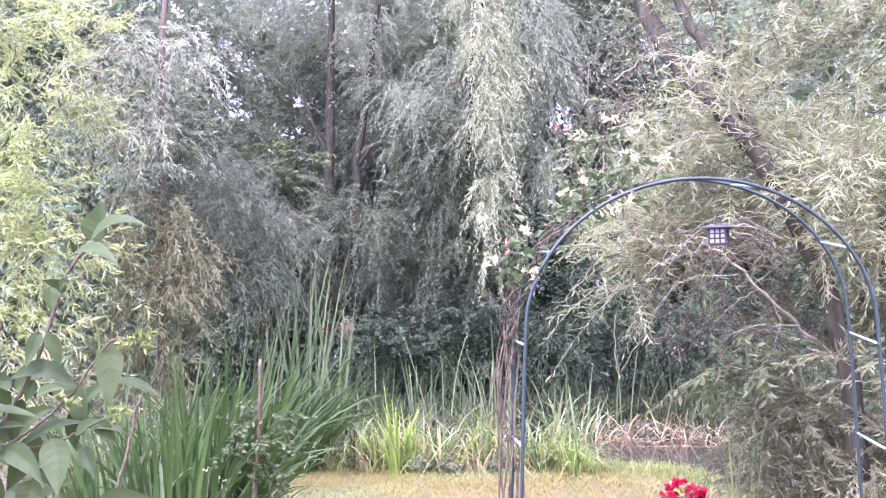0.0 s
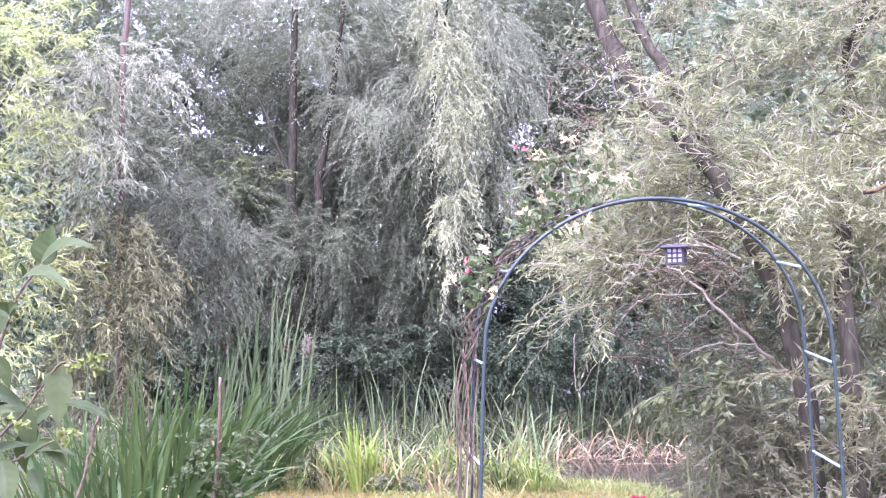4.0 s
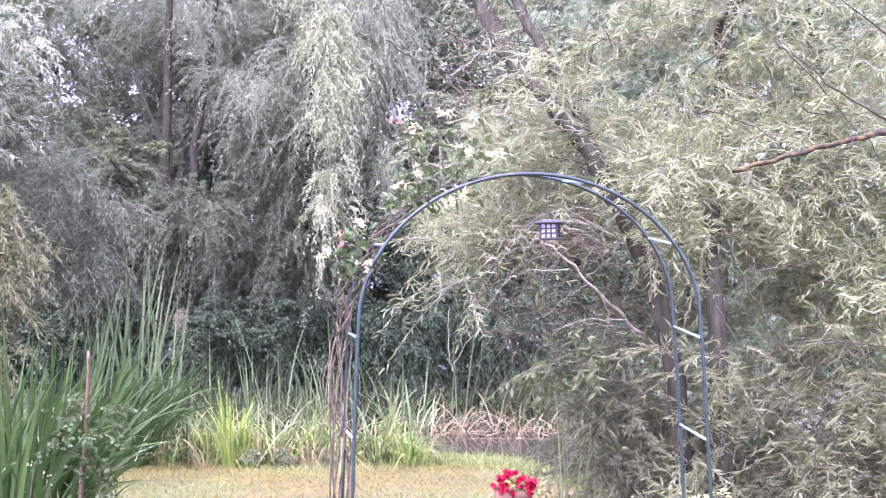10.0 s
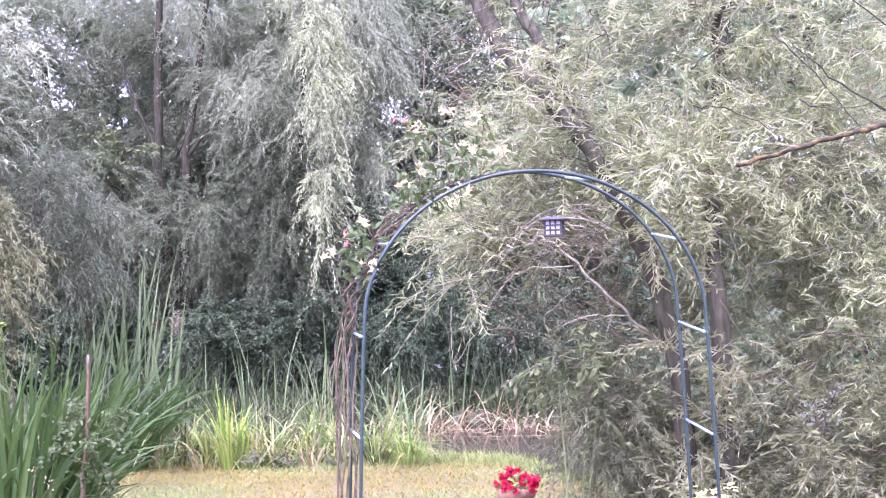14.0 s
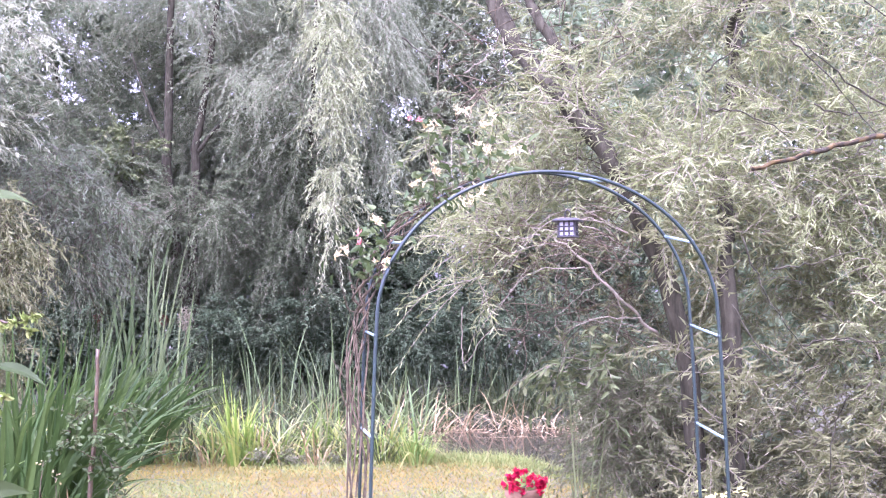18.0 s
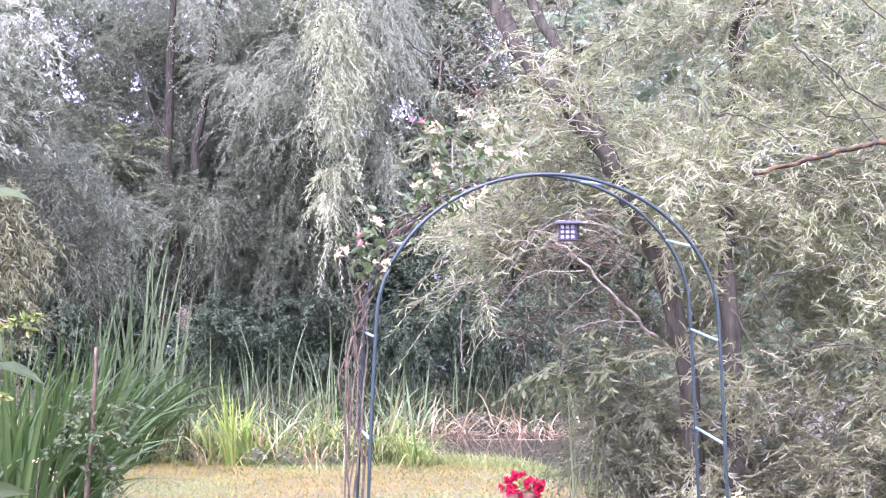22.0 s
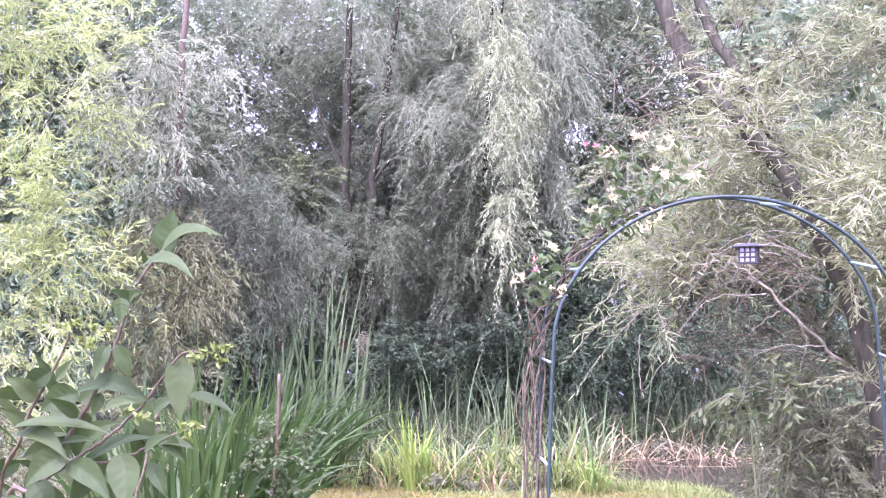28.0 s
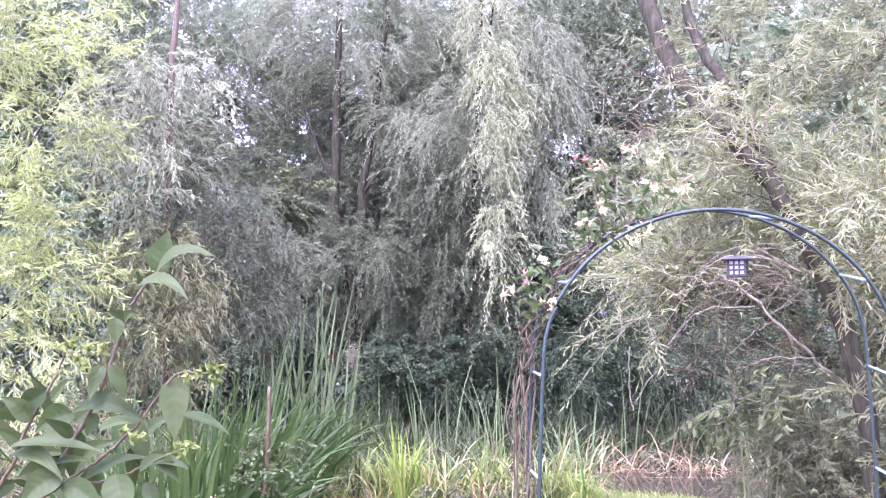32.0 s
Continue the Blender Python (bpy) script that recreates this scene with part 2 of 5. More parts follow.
def water_material():
    m, n, l, p = material("pond_water")
    pos, nz, bp = n.new("ShaderNodeTexCoord"), n.new("ShaderNodeTexNoise"), n.new("ShaderNodeBump")
    nz.inputs["Scale"].default_value, nz.inputs["Detail"].default_value = 2.5, 3
    l.new(pos.outputs["Object"], nz.inputs["Vector"])
    l.new(nz.outputs[0], bp.inputs["Height"])
    bp.inputs["Strength"].default_value, bp.inputs["Distance"].default_value = 0.05, 0.02
    l.new(bp.outputs[0], p.inputs["Normal"])
    p.inputs["Base Color"].default_value = (0.035, 0.03, 0.02, 1)
    p.inputs["Roughness"].default_value = 0.06
    return m


GROUND, WATER = ground_material(), water_material()
rng = np.random.default_rng(7)
UP = np.array([0.0, 0.0, 1.0])


# ---- mesh helpers ----
def unit(v):
    return v / np.maximum(np.linalg.norm(v, axis=-1, keepdims=True), 1e-9)


class Geo:
    """Vertices and triangles or quads of one mesh, gathered piece by piece."""

    def __init__(self):
        self.v, self.f, self.n = [], [], 0

    def add(self, verts, faces):
        self.v.append(np.asarray(verts, float).reshape(-1, 3))
        self.f.append(np.asarray(faces, int) + self.n)
        self.n += len(self.v[-1])
        return self

    def mesh(self, name, mat, smooth=True):
        me = bpy.data.meshes.new(name)
        v = np.concatenate(self.v)
        loops = np.concatenate([f.ravel() for f in self.f])
        sizes = np.concatenate([np.full(len(f), f.shape[1]) for f in self.f])
        me.vertices.add(len(v))
        me.vertices.foreach_set("co", v.astype(np.float32).ravel())
        me.loops.add(len(loops))
        me.loops.foreach_set("vertex_index", loops.astype(np.int32))
        me.polygons.add(len(sizes))
        me.polygons.foreach_set("loop_start", np.concatenate([[0], np.cumsum(sizes)[:-1]]).astype(np.int32))
        me.polygons.foreach_set("use_smooth", np.full(len(sizes), smooth))
        me.update(calc_edges=True)
        me.validate()
        me.materials.append(mat)
        return me


def thing(name, label, category, at=(0, 0, 0), group="", kind=""):
    ob = new(name)
    ob.location = at
    ob.empty_display_size = 0.1
    return tagged(ob, label, category, group, kind)


def part(name, geo, mat, parent, label="", smooth=True, kind=""):
    """One mesh object under a thing or a part; geo is in world coordinates of the thing's frame."""
    ob = new(name, geo.mesh(name, mat, smooth) if isinstance(geo, Geo) else geo)
    ob.parent = parent
    return tagged(ob, label, kind=kind)


def curve_points(points, steps=6, wobble=0.0):
    """A smooth line through the given points, with small natural bends."""
    p = np.asarray(points, float)
    q = np.concatenate([[2 * p[0] - p[1]], p, [2 * p[-1] - p[-2]]])
    out = []
    for i in range(1, len(q) - 2):
        for s in np.arange(steps) / steps:
            out.append(0.5 * (2 * q[i] + (q[i + 1] - q[i - 1]) * s + (2 * q[i - 1] - 5 * q[i] + 4 * q[i + 1] - q[i + 2]) * s * s + (3 * q[i] - q[i - 1] - 3 * q[i + 1] + q[i + 2]) * s ** 3))
    out = np.array(out + [p[-1]])
    if wobble:
        out[1:-1] += rng.normal(0, wobble, (len(out) - 2, 3))
    return out


def tube(geo, line, r0, r1=None, sides=8):
    """A round, tapered bar along a line, with closed ends."""
    line = np.asarray(line, float)
    r1 = r0 if r1 is None else r1
    t = unit(np.gradient(line, axis=0))
    ref = np.where(np.abs(t[:, 2:3]) > 0.9, [[1.0, 0, 0]], [[0, 0, 1.0]])
    a = unit(np.cross(t, ref))
    b = np.cross(t, a)
    w = np.linspace(0, 2 * np.pi, sides, endpoint=False)
    r = np.linspace(r0, r1, len(line))[:, None, None]
    ring = line[:, None] + r * (np.cos(w)[None, :, None] * a[:, None] + np.sin(w)[None, :, None] * b[:, None])
    v = np.concatenate([ring.reshape(-1, 3), line[:1], line[-1:]])
    i, j = np.meshgrid(np.arange(len(line) - 1), np.arange(sides), indexing="ij")
    k = (j + 1) % sides
    quads = np.stack([i * sides + j, i * sides + k, (i + 1) * sides + k, (i + 1) * sides + j], -1).reshape(-1, 4)
    s, e, m = np.arange(sides), len(line) * sides, (len(line) - 1) * sides
    caps = np.concatenate([np.stack([(s + 1) % sides, s, np.full(sides, e)], -1), np.stack([m + s, m + (s + 1) % sides, np.full(sides, e + 1)], -1)])
    n0 = geo.n
    geo.add(v, quads)
    geo.f.append(caps + n0)
    return geo


def leaves(geo, base, way, normal, length, width, curl=0.15, fine=False):
    """Folded lance-shaped leaves; fine ones have two widths along the blade and a bent tip."""
    n = len(base)
    way, side = unit(way), unit(np.cross(way, normal))
    nor = np.cross(side, way)
    L, W = np.broadcast_to(length, n)[:, None], np.broadcast_to(width, n)[:, None]
    tip = base + way * L - nor * L * curl
    if not fine:
        m = base + way * L * 0.45 + nor * W * 0.35
        v = np.stack([base, m - side * W / 2, tip, m + side * W / 2], 1)
        k = np.arange(n)[:, None] * 4
        return geo.add(v, np.concatenate([k + [0, 1, 2], k + [0, 2, 3]]))
    a, b = base + way * L * 0.3 + nor * W * 0.1, base + way * L * 0.68 - nor * L * curl * 0.35
    lift = nor * W * 0.25
    v = np.stack([base, a - side * W / 2 + lift, a, a + side * W / 2 + lift, b - side * W * 0.38 + lift, b, b + side * W * 0.38 + lift, tip], 1)
    k = np.arange(n)[:, None] * 8
    tri = np.concatenate([k + [0, 1, 2], k + [0, 2, 3], k + [4, 7, 5], k + [5, 7, 6]])
    n0 = geo.n
    geo.add(v, tri)
    geo.f.append(np.concatenate([k + [1, 4, 5, 2], k + [2, 5, 6, 3]]) + n0)
    return geo


def sprays(geo, starts, ways, length, droop, count, leaf, width, stems=None, fine=False, spread=0.95, stem_r=0.003, curl=0.12, hang=0.25):
    """Twigs that leave the starts along the ways and bend down, each with leaves to both sides."""
    n = len(starts)
    ways = unit(ways)
    L = (length * rng.uniform(0.6, 1.25, n))[:, None, None]
    s = (np.linspace(0.06, 1, count)[None, :] + rng.normal(0, 0.025, (n, count)))[..., None]
    p = starts[:, None] + ways[:, None] * L * s
    p = p - UP * droop * L * s * s
    tan = unit(ways[:, None] - UP * 2 * droop * s)
    side = unit(np.cross(tan, UP) + rng.normal(0, 0.45, (n, count, 3)))
    side = side * np.where(np.arange(count) % 2, 1, -1)[None, :, None]
    way = unit(tan * rng.uniform(0.5, 1.0, (n, count, 1)) + side * spread * rng.uniform(0.5, 1.15, (n, count, 1)) + rng.normal(0, 0.22, (n, count, 3)) - UP * hang)
    nor = unit(np.cross(side, tan) + rng.normal(0, 0.5, (n, count, 3)))
    ll = leaf * rng.uniform(0.6, 1.25, (n, count)) * (1.05 - 0.4 * s[..., 0])
    leaves(geo, p.reshape(-1, 3), way.reshape(-1, 3), nor.reshape(-1, 3), ll.ravel(), width * rng.uniform(0.75, 1.25, n * count), curl, fine)
    if stems is not None:
        q = np.linspace(0, 1, 4)[None, :, None]
        c = starts[:, None] + ways[:, None] * L * q - UP * droop * L * q * q
        a = unit(np.cross(ways, UP) + 1e-3)[:, None]
        b = np.cross(ways, a[:, 0])[:, None]
        r = stem_r * (1.15 - q)
        ring = np.stack([c + a * r, c - a * r * 0.5 + b * r * 0.87, c - a * r * 0.5 - b * r * 0.87], 2)
        base = np.arange(n)[:, None, None] * 12
        i, j = np.meshgrid(np.arange(3), np.arange(3), indexing="ij")
        k = (j + 1) % 3
        f = np.stack([i * 3 + j, i * 3 + k, i * 3 + 3 + k, i * 3 + 3 + j], -1).reshape(1, 9, 4) + base
        stems.add(ring.reshape(-1, 3), f.reshape(-1, 4))
    return geo


def in_ellipsoid(n, centre, radii, shell=0.0):
    d = unit(rng.normal(size=(n, 3)))
    r = rng.uniform(shell ** 3, 1, n)[:, None] ** (1 / 3)
    return np.asarray(centre) + d * r * np.asarray(radii), d


HOLES = ((-7.15, 5.75, 0.38), (-6.6, 5.25, 0.3), (-0.9, 5.45, 0.45), (-7.6, 6.3, 0.3))


# thin places of the leaning willow, where its stems and the shade behind show (x, z and radius at 8 m)
WINDOWS = ((0.2, 3.05, 0.22), (0.86, 2.62, 0.1), (1.32, 3.15, 0.12), (1.5, 2.98, 0.1), (1.25, 1.64, 0.08), (1.33, 1.4, 0.07))


def open_sky(p):
    """Which places are clear of the gaps in the canopy beyond the pond (x, z and radius at 25 m) and of the willow's thin places."""
    keep = np.ones(len(p), bool)
    k = 25.0 / np.maximum(p[:, 1], 1.0)
    for x, z, r in HOLES:
        keep &= (p[:, 1] < 20.5) | (np.hypot(p[:, 0] * k - x, 1.7 + (p[:, 2] - 1.7) * k - z) > r * (0.2 + 1.0 * rng.uniform(size=len(p))))
    k = 8.0 / np.maximum(p[:, 1], 1.0)
    for x, z, r in WINDOWS:
        keep &= (p[:, 1] > 9.2) | (p[:, 1] < 6.6) | (np.hypot(p[:, 0] * k - x, 1.7 + (p[:, 2] - 1.7) * k - z) > r * (0.35 + 1.0 * rng.uniform(size=len(p))))
    return keep


def boughs(geo, stems, spec, length, droop, count, leaf, width, fine=False, lean=(0, 0, 0), stem_r=0.003, fan=6, spread=0.95, curl=0.12, hang=0.25, thin=1.0):
    """Clumps of sprays: spec rows are x, y, z, radius x, y, z and how many. Sprays stand in fans that share a branchlet."""
    for x, y, z, rx, ry, rz, n in spec:
        m = max(1, round(n * thin / fan))
        c, d = in_ellipsoid(m, (x, y, z), (rx, ry, rz), 0.25)
        way = unit(d * [1, 1, 0.4] + rng.normal(0, 0.35, (m, 3)) + np.asarray(lean))
        c, way = np.repeat(c, fan, 0), np.repeat(way, fan, 0)
        p = c + way * rng.uniform(-0.35, 0.35, (m * fan, 1)) * length + rng.normal(0, 0.10, (m * fan, 3)) * length
        way = way + rng.normal(0, 0.4, (m * fan, 3))
        keep = open_sky(p + unit(way) * length * 0.4)
        sprays(geo, p[keep], way[keep], length, droop, count, leaf, width, stems, fine, spread, stem_r, curl, hang)
    return geo


def blades(geo, base, way, length, width, bend, segments=4, face=None):
    """Sword-shaped blades, tapering, that arch over towards their way."""
    n = len(base)
    flat = unit(way * [1, 1, 0])
    L, W, B = (np.broadcast_to(a, n)[:, None, None] for a in (length, width, bend))
    s = np.linspace(0, 1, segments + 1)[None, :, None]
    rise = way[:, None] * s * L
    over = (flat[:, None] * 0.55 - UP * 0.75) * B * L * s ** 2.6
    mid = base[:, None] + rise + over
    side = unit(np.cross(flat, UP) if face is None else face)[:, None]
    w = W * 0.5 * np.minimum(1, 1.02 - s ** 2.2)
    keel = flat[:, None] * w * 0.35
    v = np.stack([mid - side * w + keel, mid, mid + side * w + keel], 2).reshape(-1, 3)
    k = np.arange(n)[:, None, None] * (segments + 1) * 3 + np.arange(segments)[None, :, None] * 3
    f = np.concatenate([k + [0, 1, 4, 3], k + [1, 2, 5, 4]], 1).reshape(-1, 4)
    return geo.add(v, f)


def clump(geo, centre, radius, n, height, width, lean=0.25, bend=0.35, spread=1.0, segments=4, floor=None, tilt=(0, 0, 0)):
    """A tuft of blades that fans out from its foot."""
    a, r = rng.uniform(0, 2 * np.pi, n), radius * np.sqrt(rng.uniform(0, 1, n))
    out = np.stack([np.cos(a), np.sin(a), np.zeros(n)], 1)
    base = np.asarray(centre) + out * r[:, None] * [1, spread, 0]
    if floor is not None:
        base[:, 2] = floor
    way = unit(UP + out * (lean * rng.uniform(0.1, 1.3, n))[:, None] + rng.normal(0, 0.06, (n, 3)) + np.asarray(tilt))
    return blades(geo, base, way, height * rng.uniform(0.55, 1.08, n), width * rng.uniform(0.7, 1.2, n), bend * rng.uniform(0.0, 1.6, n), segments)


# ---- the ground, the pond and its banks ----
def shore_near(x):
    """The lawn's edge at the pond, which swings in towards the willow."""
    return np.clip(14.6 - 0.4 * x - 0.75 * np.maximum(x, 0) ** 3, 10.2, 15.3) + 0.07 * np.sin(x * 2.3)


def shore_far(x):
    return 19.6 + 0.15 * np.sin(x * 1.7 + 1)


def ground_height(x, y):
    near, far = shore_near(x), shore_far(x)
    pond = np.clip(np.minimum(y - near, far - y) / 0.5, -1, 1)
    wide = np.clip((5.2 - np.abs(x - 0.4)) / 1.0, 0, 1)
    bowl = -0.5 * np.clip(pond, 0, 1) * wide
    bank = 0.15 * np.clip((y - far) / 3.0, 0, 1)
    return bowl + bank + 0.02 * np.sin(x * 1.3) * np.sin(y * 0.9)


def build_ground():
    xs = np.concatenate([[-600, -150, -50], np.linspace(-16, 16, 161), [50, 150, 600]])
    ys = np.concatenate([[-600, -100, -20], np.linspace(-4, 32, 181), [60, 150, 600]])
    X, Y = np.meshgrid(xs, ys)
    Z = ground_height(X, Y)
    i, j = np.meshgrid(np.arange(len(ys) - 1), np.arange(len(xs) - 1), indexing="ij")
    k = i * len(xs) + j
    g = Geo().add(np.stack([X, Y, Z], -1), np.stack([k, k + 1, k + len(xs) + 1, k + len(xs)], -1).reshape(-1, 4))
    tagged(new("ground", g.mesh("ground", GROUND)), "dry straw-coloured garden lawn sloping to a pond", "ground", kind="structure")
    w = Geo().add([(-6, 12, -0.13), (6.5, 12, -0.13), (6.5, 20.6, -0.13), (-6, 20.6, -0.13)], [[0, 1, 2, 3]])
    tagged(new("water", w.mesh("water", WATER)), "still dark brown pond water", "water", kind="structure")


build_ground()


# ---- trees ----
def stuff(name, geo, mat, label, category):
    return tagged(new(name, geo.mesh(name, mat, False)), label, category, kind="stuff")


def tree(name, label, limbs, crown, crown_mat, stems=None, bark=BARK, sides=10, group=""):
    """limbs: (points, radius at foot, radius at tip); the first is the trunk."""
    root = limbs[0][0][0]
    ob = thing(name, label, "tree", group=group)
    for i, (pts, r0, r1) in enumerate(limbs):
        part("trunk" if i == 0 else "limb", tube(Geo(), curve_points(pts, 6, r0 * 0.12), r0, r1, sides), bark, ob)
    crowns = crown if isinstance(crown, list) else [(crown, crown_mat)]
    for g, mat in crowns:
        part("crown", g, mat, ob, smooth=False, kind="stuff")
    if stems is not None and stems.n:
        part("branchwork", stems, TWIG if bark is not REDSTEM else REDSTEM, ob, kind="stuff")
    return ob


def back_willow():
    g, st, under = Geo(), Geo(), Geo()
    boughs(g, st, [(-4.4, 24, 6.6, 1.6, 1.0, 1.0, 560), (-3.2, 23, 5.8, 1.2, 1.0, 1.2, 560), (-3.3, 21.0, 5.2, 0.6, 0.5, 0.9, 110),
                   
                   (-4.6, 24.2, 4.8, 1.8, 0.9, 1.2, 520), (-4.2, 21.0, 7.0, 1.6, 0.8, 0.8, 300), (-8.6, 22.5, 4.4, 1.2, 1.0, 1.2, 420),
                   (-7.4, 22.5, 6.6, 1.4, 1.2, 1.4, 420), (-4.9, 23.6, 4.3, 0.9, 0.4, 0.9, 280), (-5.3, 23.6, 3.0, 0.8, 0.4, 0.7, 200), (-2.2, 23.0, 6.6, 1.3, 1.2, 1.4, 560), (-9.4, 22.5, 6.6, 1.4, 1.2, 1.6, 520), (-5.0, 22.5, 8.4, 4.5, 1.2, 0.9, 1000)],
           0.65, 0.6, 20, 0.115, 0.021, spread=0.9)
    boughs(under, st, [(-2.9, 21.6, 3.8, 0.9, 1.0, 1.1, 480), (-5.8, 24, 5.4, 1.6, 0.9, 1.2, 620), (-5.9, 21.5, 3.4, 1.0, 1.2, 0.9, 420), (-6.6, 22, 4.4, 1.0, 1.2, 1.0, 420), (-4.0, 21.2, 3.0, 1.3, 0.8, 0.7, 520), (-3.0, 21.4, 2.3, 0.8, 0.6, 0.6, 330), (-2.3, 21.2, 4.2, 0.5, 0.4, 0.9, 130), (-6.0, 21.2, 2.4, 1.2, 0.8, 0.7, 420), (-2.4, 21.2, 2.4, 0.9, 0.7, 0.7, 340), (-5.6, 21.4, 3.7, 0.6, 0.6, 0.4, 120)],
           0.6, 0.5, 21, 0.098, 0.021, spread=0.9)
    tree("willow", "tall grey-green willow with dark stems behind the reeds",
         [([(-4.25, 22, -0.1), (-4.35, 22, 1.2), (-4.72, 22, 3.0), (-4.78, 22, 4.6), (-4.7, 22, 7.5)], 0.15, 0.05),
          ([(-4.25, 22, 0.6), (-4.4, 22.1, 2.4), (-4.33, 22.1, 4.3), (-4.15, 22.2, 5.6), (-3.9, 22.3, 7.6)], 0.10, 0.04),
          ([(-4.35, 22.1, 4.2), (-3.9, 22.0, 4.7), (-3.4, 22, 5.0)], 0.04, 0.015),
          ([(-4.75, 22, 4.2), (-5.1, 22, 5.0), (-5.4, 22, 5.9)], 0.04, 0.015),
          ([(-4.6, 21.9, 3.2), (-5.6, 21.7, 3.8), (-6.6, 21.5, 4.2)], 0.05, 0.02)],
         [(g, GREY), (under, GREY_SHADED)], GREY, st)


def curtain_willow():
    g, st = Geo(), Geo()
    spec = [(x, y, z, rx, 0.35, 0.55, n) for x, y, z, rx, n in
            ((-2.0, 19.4, 6.6, 0.28, 90), (-1.85, 19.0, 5.8, 0.22, 90), (-1.65, 19.0, 5.1, 0.22, 85), (-1.75, 18.9, 4.4, 0.15, 70), (-1.7, 19.0, 3.6, 0.12, 55), (-1.8, 19.0, 3.0, 0.09, 30))]
    boughs(g, st, spec, 0.42, 1.15, 17, 0.125, 0.019, lean=(0.05, -0.2, 0), fan=4, spread=0.7, thin=0.82)
    deep = Geo()
    boughs(deep, st, [(-1.2, 20.0, 6.4, 0.4, 0.4, 0.8, 150), (-1.1, 20.0, 5.2, 0.3, 0.3, 0.7, 110), (-1.3, 20.0, 4.0, 0.3, 0.3, 0.7, 90), (-2.3, 19.9, 5.2, 0.4, 0.3, 1.2, 110), (-0.95, 20.2, 5.5, 0.25, 0.3, 0.35, 60)], 0.65, 0.9, 18, 0.13, 0.02, spread=0.6)
    tree("willow", "pale silver willow with hanging curtains of leaves",
         [([(-2.6, 21.9, -0.1), (-2.5, 21.8, 2), (-2.3, 21.2, 4.6), (-2.1, 20.4, 7.2)], 0.06, 0.03),
          ([(-2.3, 21.0, 4.8), (-2.0, 20.2, 6.2), (-1.8, 19.6, 6.9)], 0.03, 0.012)], [(g, CURTAIN), (deep, GREY)], CURTAIN, st)


def sapling():
    """A sunlit young tree between the willows."""
    g, st = Geo(), Geo()
    boughs(g, st, [(-5.2, 21.2, 4.25, 0.3, 0.2, 0.32, 44), (-5.4, 21.2, 3.8, 0.25, 0.2, 0.2, 20)], 0.35, 0.3, 12, 0.12, 0.05)
    tree("sapling", "bright green young tree in a patch of sun", [([(-5.2, 21.4, -0.1), (-5.25, 21.4, 2.4), (-5.2, 21.3, 4.4)], 0.04, 0.015)], g, SPRIG, st)


def woodland():
    """The dense wood beyond, one mass of shaded leaves."""
    g = Geo()
    spec = []
    for x in np.arange(-15, 14, 1.9):
        for z, n in ((0.7, 300), (2.0, 320), (3.6, 240), (5.4, 200), (7.4, 150), (9.2, 90)):
            spec.append((x + rng.uniform(-0.6, 0.6), 26.5 + rng.uniform(-1.2, 1.2), z, 1.6, 1.0, 1.1, n))
    boughs(g, None, spec, 0.9, 0.35, 12, 0.22, 0.09)
    grey, spec = Geo(), [(-7.4, 25.5, 7.2, 1.3, 0.5, 0.9, 340), (-6.4, 25.8, 6.3, 0.9, 0.5, 0.7, 240), (-6.2, 25.6, 4.4, 1.0, 0.4, 0.6, 240), (-8.0, 25.6, 5.4, 1.0, 0.4, 0.9, 260), (-5.0, 25.8, 5.0, 1.3, 0.5, 1.2, 420), (-5.0, 25.8, 7.6, 1.5, 0.5, 1.0, 360), (-3.4, 25.6, 4.2, 1.2, 0.5, 1.0, 300), (-4.4, 25, 6.4, 1.8, 0.5, 1.4, 460), (-5.6, 25, 7.6, 1.6, 0.5, 1.0, 320), (-3.0, 25, 7.4, 1.4, 0.5, 1.0, 320)]
    for x in np.arange(-2.4, 3.4, 1.1):
        spec += [(x, 24.3, z, 0.9, 0.7, 0.9, 190) for z in (3.8, 5.2, 6.8, 8.2)]
    boughs(grey, None, spec, 0.8, 0.7, 18, 0.13, 0.032)
    boughs(g, None, [(x, 21.5 + rng.uniform(-0.6, 0.6), z, 1.0, 0.6, 0.9, 130) for x in (-12.2, -11.0, -9.8, -8.8) for z in (1.5, 3.0, 4.6, 6.2, 7.8)], 0.8, 0.4, 13, 0.17, 0.06)
    stuff("willow_wood", grey, GREY, "hazy grey-green willows beyond the pond", "woodland")
    stuff("woodland", g, DARK, "dense dark green wood beyond the pond", "woodland")


def far_tree(x, y, h, w, n, mat, label):
    g = Geo()
    spec = [(x + rng.normal(0, w * 0.45), y + rng.normal(0, w * 0.3), h * rng.uniform(0.25, 0.95), w * 0.45, w * 0.4, h * 0.16, n // 9) for _ in range(9)]
    boughs(g, None, spec, 0.8, 0.35, 12, 0.17, 0.06)
    tree("woodland_tree", label, [([(x, y, -0.1), (x + 0.2, y, h * 0.5), (x + rng.normal(0, 0.5), y, h * 0.92)], 0.16, 0.05),
                                  ([(x + 0.15, y, h * 0.4), (x + w * 0.3, y, h * 0.65), (x + w * 0.5, y, h * 0.8)], 0.07, 0.03)], g, mat, group="woodland behind the pond")


